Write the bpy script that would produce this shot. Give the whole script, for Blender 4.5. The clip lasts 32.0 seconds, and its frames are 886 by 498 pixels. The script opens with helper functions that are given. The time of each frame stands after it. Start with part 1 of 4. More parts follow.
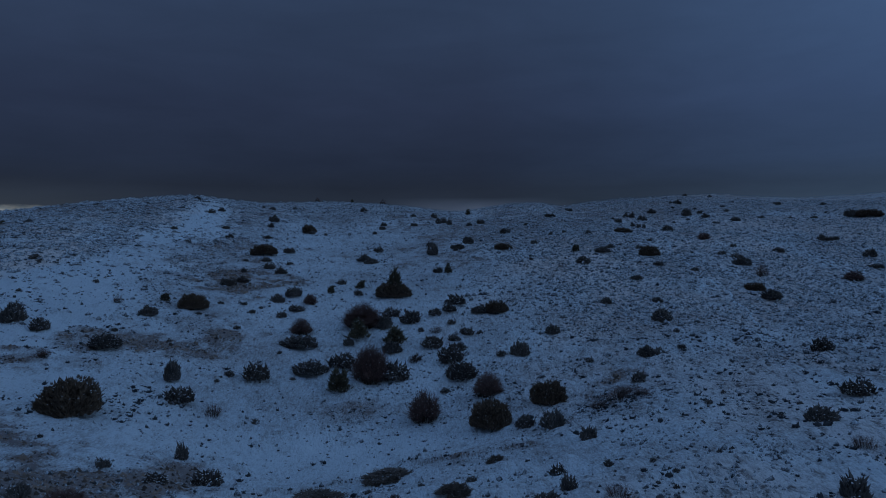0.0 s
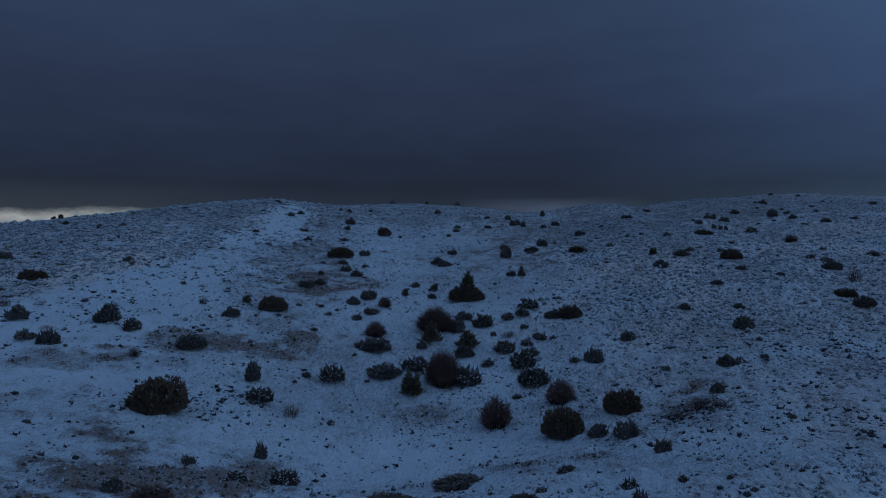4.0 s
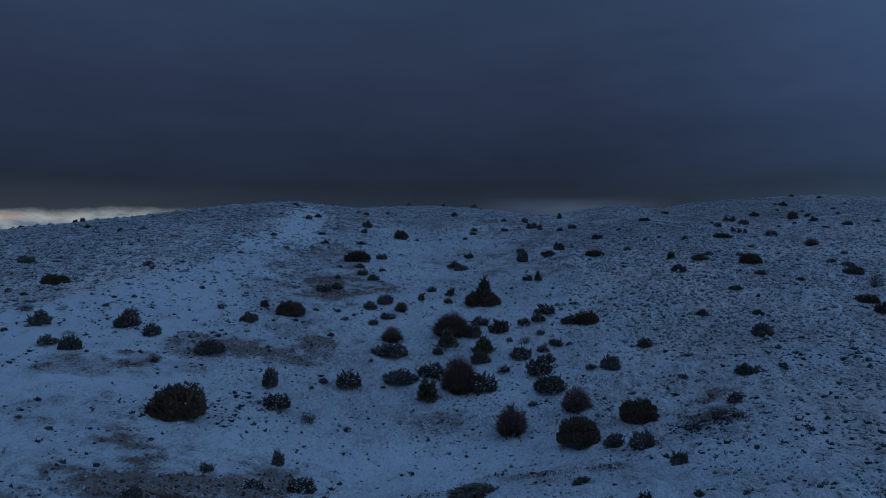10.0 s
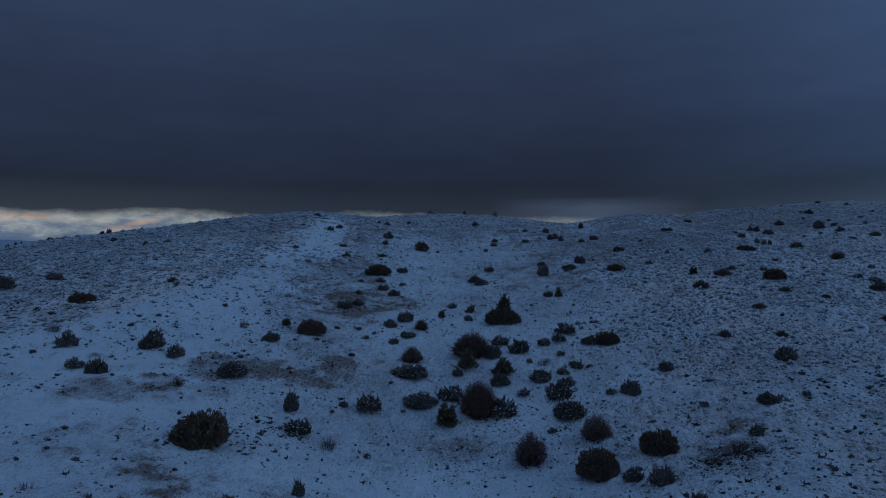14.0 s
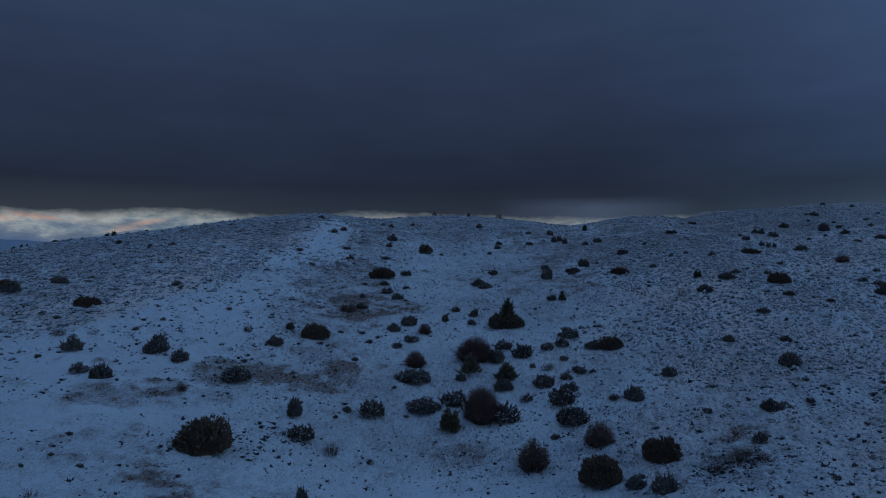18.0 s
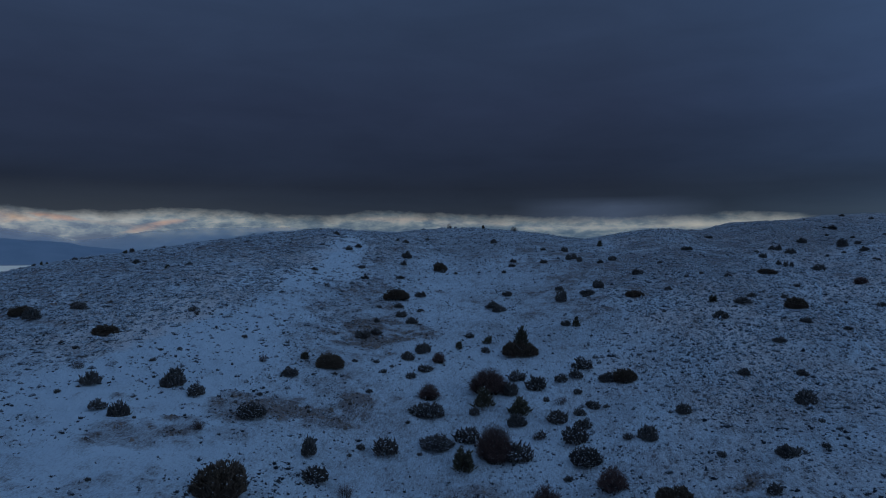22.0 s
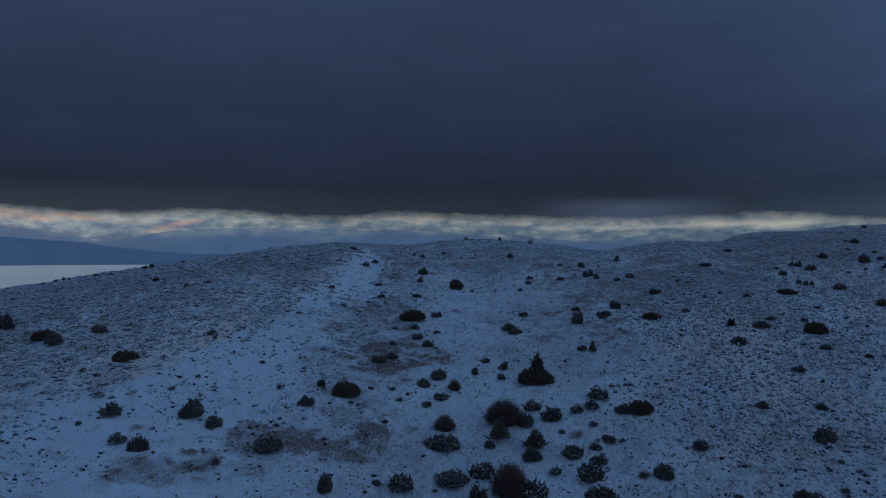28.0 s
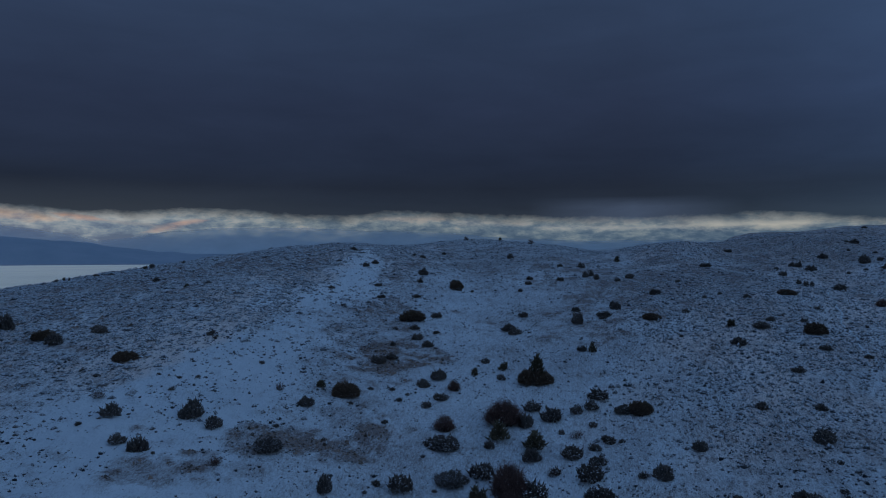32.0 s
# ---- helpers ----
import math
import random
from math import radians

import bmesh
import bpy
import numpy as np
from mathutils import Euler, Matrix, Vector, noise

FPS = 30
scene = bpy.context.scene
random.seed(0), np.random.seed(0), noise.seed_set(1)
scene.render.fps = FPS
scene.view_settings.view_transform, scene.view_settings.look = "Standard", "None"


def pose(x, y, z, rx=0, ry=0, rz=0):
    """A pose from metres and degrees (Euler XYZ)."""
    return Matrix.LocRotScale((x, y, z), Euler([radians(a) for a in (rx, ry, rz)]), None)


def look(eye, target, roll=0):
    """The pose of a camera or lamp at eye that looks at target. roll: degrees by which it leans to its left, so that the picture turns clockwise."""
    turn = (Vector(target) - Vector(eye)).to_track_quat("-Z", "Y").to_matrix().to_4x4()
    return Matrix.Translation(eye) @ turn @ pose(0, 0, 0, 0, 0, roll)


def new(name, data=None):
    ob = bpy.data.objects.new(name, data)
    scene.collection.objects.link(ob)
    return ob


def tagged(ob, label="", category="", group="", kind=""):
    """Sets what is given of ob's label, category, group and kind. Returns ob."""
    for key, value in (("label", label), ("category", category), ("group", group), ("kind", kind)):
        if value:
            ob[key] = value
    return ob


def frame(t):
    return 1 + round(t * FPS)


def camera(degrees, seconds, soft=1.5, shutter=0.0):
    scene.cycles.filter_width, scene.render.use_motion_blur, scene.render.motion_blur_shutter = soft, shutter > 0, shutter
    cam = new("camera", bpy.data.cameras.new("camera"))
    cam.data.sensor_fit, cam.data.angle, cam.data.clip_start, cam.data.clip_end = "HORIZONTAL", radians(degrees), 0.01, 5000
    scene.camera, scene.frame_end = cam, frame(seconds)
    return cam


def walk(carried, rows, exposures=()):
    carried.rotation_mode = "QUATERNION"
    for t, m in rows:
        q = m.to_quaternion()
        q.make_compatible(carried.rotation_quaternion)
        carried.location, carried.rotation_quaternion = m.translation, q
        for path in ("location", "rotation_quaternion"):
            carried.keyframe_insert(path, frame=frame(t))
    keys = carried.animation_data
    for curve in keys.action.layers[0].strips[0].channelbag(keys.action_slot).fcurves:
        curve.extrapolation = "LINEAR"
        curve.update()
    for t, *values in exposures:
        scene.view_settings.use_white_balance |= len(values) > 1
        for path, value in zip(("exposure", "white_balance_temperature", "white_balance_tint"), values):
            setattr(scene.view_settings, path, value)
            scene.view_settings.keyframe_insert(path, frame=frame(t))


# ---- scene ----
# A snow-dusted upland hollow at dusk under a dark cloud deck, with a lake and mountains beyond the ridge.

# ---- camera and its flight ----
cam = camera(64.4, 32.0, soft=1.0)
PATH = [
    (0.0, pose(-0.00, 0.00, 8.00, 90.25, 0.10, -0.00)),
    (0.5, pose(0.01, 0.01, 7.97, 90.24, 0.00, 1.92)),
    (1.0, pose(0.04, -0.00, 7.95, 90.24, -0.00, 2.96)),
    (1.5, pose(0.05, -0.02, 7.96, 90.24, -0.04, 3.78)),
    (2.0, pose(0.04, 0.00, 7.95, 90.24, 0.01, 3.10)),
    (2.5, pose(0.05, -0.04, 8.00, 90.25, -0.03, 3.97)),
    (3.0, pose(0.14, -0.10, 8.22, 90.24, -0.01, 6.12)),
    (3.5, pose(0.15, -0.12, 8.31, 90.24, -0.00, 6.53)),
    (5.5, pose(0.06, -0.02, 8.00, 90.25, 0.03, 3.68)),
    (6.0, pose(0.10, -0.04, 8.03, 90.26, 0.03, 4.36)),
    (6.5, pose(0.18, -0.11, 8.28, 90.24, -0.04, 6.46)),
    (7.0, pose(0.18, -0.13, 8.37, 90.24, -0.02, 6.84)),
    (7.5, pose(0.18, -0.15, 8.46, 90.24, -0.04, 7.12)),
    (8.0, pose(0.17, -0.13, 8.38, 90.24, -0.03, 6.79)),
    (8.5, pose(0.20, -0.19, 8.67, 90.23, -0.01, 7.67)),
    (9.0, pose(0.21, -0.18, 8.58, 90.23, -0.04, 7.48)),
    (9.5, pose(0.22, -0.17, 8.68, 90.24, -0.02, 7.73)),
    (10.0, pose(0.20, -0.17, 8.61, 90.23, -0.02, 7.48)),
    (10.5, pose(0.24, -0.19, 8.70, 90.26, -0.02, 7.81)),
    (11.0, pose(0.17, -0.14, 8.47, 90.23, -0.04, 6.88)),
    (11.5, pose(0.32, -0.24, 9.32, 90.24, 0.03, 8.61)),
    (12.0, pose(0.32, -0.23, 9.43, 90.23, 0.02, 8.75)),
    (12.5, pose(0.32, -0.24, 9.43, 90.23, 0.01, 8.73)),
    (13.0, pose(0.34, -0.26, 9.81, 90.19, 0.03, 9.18)),
    (13.5, pose(0.33, -0.24, 9.49, 90.24, 0.02, 8.81)),
    (14.0, pose(0.33, -0.26, 9.84, 90.24, 0.02, 9.25)),
    (14.5, pose(0.39, -0.30, 10.15, 90.24, 0.01, 9.63)),
    (16.5, pose(0.29, -0.22, 9.36, 90.22, 0.04, 8.59)),
    (17.0, pose(0.40, -0.30, 10.11, 90.24, 0.00, 9.61)),
    (17.5, pose(0.41, -0.30, 10.25, 90.24, 0.01, 9.74)),
    (18.0, pose(0.40, -0.29, 10.12, 90.24, -0.01, 9.61)),
    (18.5, pose(0.43, -0.31, 10.30, 90.25, -0.00, 9.77)),
    (19.0, pose(0.45, -0.36, 11.38, 90.19, 0.03, 10.40)),
    (19.5, pose(0.40, -0.30, 10.17, 90.22, -0.02, 9.64)),
    (20.0, pose(0.42, -0.33, 10.28, 90.22, -0.01, 9.72)),
    (20.5, pose(0.52, -0.40, 11.71, 90.25, 0.03, 10.67)),
    (21.0, pose(0.50, -0.39, 11.88, 90.22, 0.02, 10.72)),
    (21.5, pose(0.51, -0.39, 12.00, 90.23, 0.03, 10.78)),
    (22.0, pose(0.52, -0.39, 12.08, 90.25, 0.01, 10.85)),
    (22.5, pose(0.57, -0.39, 12.02, 90.28, 0.02, 10.89)),
    (23.0, pose(0.54, -0.41, 12.09, 90.26, 0.02, 10.89)),
    (23.5, pose(0.58, -0.39, 12.04, 90.28, 0.02, 10.93)),
    (24.0, pose(0.52, -0.39, 12.18, 90.22, 0.01, 10.90)),
    (24.5, pose(0.55, -0.40, 12.31, 90.21, 0.04, 11.03)),
    (25.0, pose(0.54, -0.39, 12.22, 90.22, 0.02, 10.96)),
    (25.5, pose(0.61, -0.39, 12.09, 90.28, 0.03, 11.01)),
    (26.0, pose(0.52, -0.38, 12.21, 90.22, 0.01, 10.93)),
    (26.5, pose(0.63, -0.45, 13.49, 90.22, -0.00, 11.97)),
    (28.5, pose(0.64, -0.47, 13.98, 90.24, -0.03, 12.26)),
    (29.0, pose(0.64, -0.46, 13.92, 90.23, -0.03, 12.20)),
    (29.5, pose(0.66, -0.46, 14.05, 90.24, -0.04, 12.30)),
    (30.0, pose(0.64, -0.46, 13.97, 90.24, -0.02, 12.25)),
    (30.5, pose(0.69, -0.49, 13.99, 90.26, -0.02, 12.30)),
    (31.0, pose(0.66, -0.45, 14.08, 90.23, -0.03, 12.30)),
    (31.5, pose(0.67, -0.47, 13.88, 90.26, -0.02, 12.23)),
    (32.0, pose(0.69, -0.47, 14.00, 90.25, -0.05, 12.30)),
]
walk(cam, PATH, exposures=[(0.0, -2.0), (32.0, -2.0)])

# ---- sky and light ----
SUN_AZ, SUN_EL = radians(105), radians(24)


def node(tree, kind, **values):
    n = tree.nodes.new(kind)
    for key, value in values.items():
        if key == "operation":
            n.operation = value
        elif key == "blend_type":
            n.blend_type = value
        elif key == "data_type":
            n.data_type = value
        elif key == "noise_dimensions":
            n.noise_dimensions = value
    return n


def math_node(tree, operation, a, b=None, clamp=False):
    n = node(tree, "ShaderNodeMath", operation=operation)
    n.use_clamp = clamp
    for i, v in enumerate((a, b)):
        if v is None:
            continue
        if isinstance(v, (int, float)):
            n.inputs[i].default_value = v
        else:
            tree.links.new(v, n.inputs[i])
    return n.outputs[0]


def ramp(tree, fac, stops, smooth=False):
    n = tree.nodes.new("ShaderNodeValToRGB")
    r = n.color_ramp
    r.interpolation = "EASE" if smooth else "LINEAR"
    while len(r.elements) < len(stops):
        r.elements.new(0.5)
    for e, (p, c) in zip(r.elements, stops):
        e.position, e.color = p, (*c, 1)
    tree.links.new(fac, n.inputs[0])
    return n.outputs[0]


def mix(tree, fac, a, b, blend="MIX"):
    n = node(tree, "ShaderNodeMix", data_type="RGBA", blend_type=blend)
    for sock, v in ((n.inputs[0], fac), (n.inputs[6], a), (n.inputs[7], b)):
        if isinstance(v, (int, float)):
            sock.default_value = v
        elif isinstance(v, tuple):
            sock.default_value = (*v, 1)
        else:
            tree.links.new(v, sock)
    return n.outputs[2]


def noise_tex(tree, vec, scale, detail=4.0, rough=0.55, distortion=0.0):
    n = tree.nodes.new("ShaderNodeTexNoise")
    tree.links.new(vec, n.inputs["Vector"])
    n.inputs["Scale"].default_value = scale
    n.inputs["Detail"].default_value = detail
    n.inputs["Roughness"].default_value = rough
    n.inputs["Distortion"].default_value = distortion
    return n.outputs[0]


def combine(tree, x, y, z):
    n = tree.nodes.new("ShaderNodeCombineXYZ")
    for i, v in enumerate((x, y, z)):
        if isinstance(v, (int, float)):
            n.inputs[i].default_value = v
        else:
            tree.links.new(v, n.inputs[i])
    return n.outputs[0]


# The cloud deck's lower edge: bearing in degrees and sine of the elevation.
DECK_EDGE = [(-50, 0.0534), (-44.5, 0.0519), (-40, 0.0479), (-36, 0.0479), (-33.6, 0.0509), (-30, 0.0509), (-27, 0.0499), (-23.5, 0.0459), (-21, 0.0446), (-18.5, 0.0464), (-17, 0.0519),
             (-12.5, 0.0499), (-7, 0.0464), (-2.5, 0.0431), (2, 0.0421), (6, 0.0431), (9, 0.0451), (13, 0.0461), (16, 0.0446), (20, 0.0346), (30, 0.0206)]
# Lit clouds: from and to (bearing, sine of elevation), thickness, strength, colour.
LIT_CLOUDS = [
    (-45.8, 0.0500, -42.4, 0.0440, 0.0080, 1.2, (2.0, 1.36, 0.96)),
    (-40.6, 0.0462, -38.8, 0.0425, 0.0045, 1.4, (2.1, 1.25, 0.92)),
    (-38.8, 0.0420, -34.8, 0.0350, 0.0045, 0.6, (1.02, 0.95, 0.97)),
    (-34.4, 0.0300, -32.4, 0.0380, 0.0055, 0.9, (1.5, 1.10, 0.98)),
    (-32.6, 0.0385, -31.6, 0.0405, 0.0045, 1.3, (1.9, 1.20, 0.95)),
    (-25.9, 0.0300, -22.8, 0.0320, 0.0040, 0.9, (0.95, 1.08, 1.18)),
    (-17.0, 0.0465, -12.3, 0.0465, 0.0050, 1.0, (1.42, 1.20, 1.08)),
    (-11.0, 0.0420, -6.0, 0.0405, 0.0060, 0.8, (1.3, 1.25, 1.22)),
    (-4.0, 0.0345, 6.5, 0.0330, 0.0045, 0.9, (1.35, 1.38, 1.38)),
    (6.8, 0.0350, 16.0, 0.0395, 0.0095, 1.2, (1.62, 1.58, 1.42)),
]


def sky():
    world = bpy.data.worlds.new("dusk_sky")
    world.use_nodes = True
    scene.world = world
    t = world.node_tree
    t.nodes.clear()
    tc = t.nodes.new("ShaderNodeTexCoord")
    sep = t.nodes.new("ShaderNodeSeparateXYZ")
    t.links.new(tc.outputs["Generated"], sep.inputs[0])
    x, y, z = sep.outputs
    az = math_node(t, "ARCTAN2", x, y)
    # underside of the cloud deck, drawn out towards the horizon
    flat = math_node(t, "ADD", math_node(t, "ABSOLUTE", z), 0.10)
    deck_uv = combine(t, math_node(t, "DIVIDE", x, flat), math_node(t, "DIVIDE", y, flat), 0.0)
    billow = noise_tex(t, deck_uv, 0.55, 5.0, 0.55, 0.3)
    wisps = noise_tex(t, combine(t, math_node(t, "MULTIPLY", az, 5.0), math_node(t, "MULTIPLY", z, 22.0), 3.0), 1.0, 5.0, 0.6, 0.4)
    deck = ramp(t, z, [(0.0, (0.088, 0.123, 0.182)), (0.05, (0.084, 0.117, 0.177)), (0.07, (0.066, 0.095, 0.157)), (0.09, (0.055, 0.079, 0.138)), (0.12, (0.060, 0.091, 0.178)), (0.2, (0.076, 0.116, 0.240)),
                       (0.36, (0.102, 0.174, 0.352)), (0.6, (0.26, 0.5, 0.99)), (1.0, (0.37, 0.72, 1.43))])
    shade = math_node(t, "ADD", math_node(t, "MULTIPLY", billow, 0.6), math_node(t, "MULTIPLY", wisps, 0.35))
    shade = math_node(t, "ADD", shade, math_node(t, "ADD", math_node(t, "MULTIPLY", math_node(t, "MINIMUM", math_node(t, "SUBTRACT", -0.15, az, True), 0.5), 0.2), 0.63))
    east = math_node(t, "MULTIPLY", math_node(t, "SUBTRACT", x, 0.2), 1.1, True)
    shade = math_node(t, "ADD", shade, math_node(t, "MULTIPLY", east, math_node(t, "MULTIPLY", math_node(t, "ABSOLUTE", z), 3.5, True)))
    deck = mix(t, 1.0, deck, combine(t, shade, shade, shade), "MULTIPLY")
    # grey light under the western end of the deck
    grey = math_node(t, "MULTIPLY", math_node(t, "MULTIPLY", math_node(t, "SUBTRACT", -0.35, az, True), 4.0, True), math_node(t, "MULTIPLY", math_node(t, "SUBTRACT", 0.095, z, True), 26.0, True))
    deck = mix(t, math_node(t, "MULTIPLY", grey, 0.6), deck, (0.142, 0.18, 0.24))
    # thinner, bluer cloud towards the east
    thin = math_node(t, "MINIMUM", math_node(t, "SUBTRACT", az, 0.05, True), 0.5)
    thin = math_node(t, "MULTIPLY", thin, math_node(t, "MULTIPLY", math_node(t, "SUBTRACT", 1.0, az), 2.5, True))
    thin = math_node(t, "MULTIPLY", thin, math_node(t, "SUBTRACT", 1.7, math_node(t, "MULTIPLY", z, 3.5), True))
    deck = mix(t, 1.0, deck, combine(t, *[math_node(t, "ADD", math_node(t, "MULTIPLY", thin, k), 1.0) for k in (1.2, 1.8, 1.95)]), "MULTIPLY")
    # the deck's ragged lower edge, by bearing
    turn = math_node(t, "DIVIDE", math_node(t, "ADD", az, radians(50)), radians(80), True)
    base = ramp(t, turn, [((d + 50) / 80, (e * 10,) * 3) for d, e in DECK_EDGE])
    base = math_node(t, "MULTIPLY", base, 0.1)
    fringe = noise_tex(t, combine(t, math_node(t, "MULTIPLY", az, 20.0), math_node(t, "MULTIPLY", z, 45.0), 0.0), 1.0, 7.0, 0.68, 0.2)
    edge = math_node(t, "ADD", math_node(t, "SUBTRACT", z, base), math_node(t, "MULTIPLY", math_node(t, "SUBTRACT", fringe, 0.5), 0.018))
    # thin torn cloud low over the saddle
    veil = math_node(t, "SUBTRACT", 1.0, math_node(t, "MULTIPLY", math_node(t, "ABSOLUTE", math_node(t, "SUBTRACT", az, radians(2.8))), 7.0), True)
    veil = math_node(t, "MULTIPLY", veil, math_node(t, "MULTIPLY", math_node(t, "SUBTRACT", 0.077, z, True), 70.0, True))
    veil = math_node(t, "MULTIPLY", veil, math_node(t, "ADD", math_node(t, "MULTIPLY", math_node(t, "SUBTRACT", wisps, 0.5), 1.5), 0.85, True))
    deck = mix(t, math_node(t, "MULTIPLY", veil, 0.62), deck, (0.30, 0.43, 0.72))
    # broken cloud and blue distance in the gap under it
    below = math_node(t, "SUBTRACT", base, z)
    drawn = combine(t, math_node(t, "MULTIPLY", az, 15.0), math_node(t, "ADD", math_node(t, "MULTIPLY", z, 48.0), math_node(t, "MULTIPLY", az, 1.5)), 2.0)
    bank = noise_tex(t, drawn, 1.0, 7.0, 0.66, 0.15)
    puffs = noise_tex(t, combine(t, math_node(t, "MULTIPLY", az, 42.0), math_node(t, "MULTIPLY", z, 100.0), 5.0), 1.0, 5.0, 0.65, 0.2)
    fall = math_node(t, "SUBTRACT", 1.0, math_node(t, "MULTIPLY", below, 26.0), True)
    body = math_node(t, "ADD", math_node(t, "MULTIPLY", math_node(t, "SUBTRACT", bank, 0.5), 2.2), math_node(t, "MULTIPLY", math_node(t, "SUBTRACT", puffs, 0.5), 1.9))
    body = math_node(t, "ADD", body, math_node(t, "SUBTRACT", math_node(t, "MULTIPLY", fall, 0.95), 0.10), True)
    gap = ramp(t, body, [(0.0, (0.21, 0.37, 0.60)), (0.35, (0.36, 0.55, 0.76)), (0.7, (0.64, 0.82, 0.95)), (1.0, (1.0, 1.10, 1.14))])
    west = math_node(t, "ADD", math_node(t, "MULTIPLY", math_node(t, "MULTIPLY", math_node(t, "SUBTRACT", -0.38, az, True), 3.5, True), 0.35), 1.0)
    gap = mix(t, 1.0, gap, combine(t, west, west, west), "MULTIPLY")
    # last light caught on the cloud tops
    for a0, z0, a1, z1, thick, gain, glow in LIT_CLOUDS:
        du, dv = radians(a1 - a0), z1 - z0
        far = math.hypot(du, dv)
        p, q = math_node(t, "SUBTRACT", az, radians(a0)), math_node(t, "SUBTRACT", z, z0)
        along = math_node(t, "ADD", math_node(t, "MULTIPLY", p, du / far), math_node(t, "MULTIPLY", q, dv / far))
        over = math_node(t, "SUBTRACT", along, math_node(t, "MULTIPLY", math_node(t, "MINIMUM", math_node(t, "MAXIMUM", along, 0.0), far), 1.0))
        across = math_node(t, "SUBTRACT", math_node(t, "MULTIPLY", q, du / far), math_node(t, "MULTIPLY", p, dv / far))
        across = math_node(t, "ADD", across, math_node(t, "MULTIPLY", math_node(t, "SUBTRACT", bank, 0.5), thick * 2.5))
        lit = math_node(t, "SUBTRACT", 1.0, math_node(t, "ADD", math_node(t, "DIVIDE", math_node(t, "ABSOLUTE", across), thick), math_node(t, "DIVIDE", math_node(t, "ABSOLUTE", over), thick * 5)), True)
        lit = math_node(t, "MULTIPLY", lit, math_node(t, "MULTIPLY", math_node(t, "SUBTRACT", bank, 0.25), 2.6, True))
        gap = mix(t, math_node(t, "MULTIPLY", lit, gain * 0.8, True), gap, glow)
    clear = t.nodes.new("ShaderNodeTexSky")
    clear.sky_type, clear.sun_disc = "NISHITA", False
    clear.sun_elevation, clear.sun_rotation = radians(1.5), radians(-48)
    low = mix(t, 0.005, gap, clear.outputs[0])
    cover = math_node(t, "ADD", math_node(t, "MULTIPLY", edge, 70.0), 0.5, True)
    colour = mix(t, cover, low, deck)
    bg = t.nodes.new("ShaderNodeBackground")
    t.links.new(colour, bg.inputs[0])
    bg.inputs[1].default_value = 1.0
    out = t.nodes.new("ShaderNodeOutputWorld")
    t.links.new(bg.outputs[0], out.inputs[0])


sky()
sun = new("sun", bpy.data.lights.new("sun", "SUN"))
sun.data.energy, sun.data.angle, sun.data.color = 0.71, radians(30), (0.43, 0.69, 1.0)
d = Vector((math.sin(SUN_AZ) * math.cos(SUN_EL), math.cos(SUN_AZ) * math.cos(SUN_EL), math.sin(SUN_EL)))
sun.matrix_world = look(d * 200, (0, 0, 0))


# ---- materials ----
def material(name, rough=0.9):
    m = bpy.data.materials.new(name)
    m.use_nodes = True
    t = m.node_tree
    b = t.nodes["Principled BSDF"]
    b.inputs["Roughness"].default_value = rough
    b.inputs["Specular IOR Level"].default_value = 0.2
    return m, t, b


def bump(tree, shader, height, strength, distance):
    n = tree.nodes.new("ShaderNodeBump")
    n.inputs["Strength"].default_value, n.inputs["Distance"].default_value = strength, distance
    tree.links.new(height, n.inputs["Height"])
    tree.links.new(n.outputs[0], shader.inputs["Normal"])


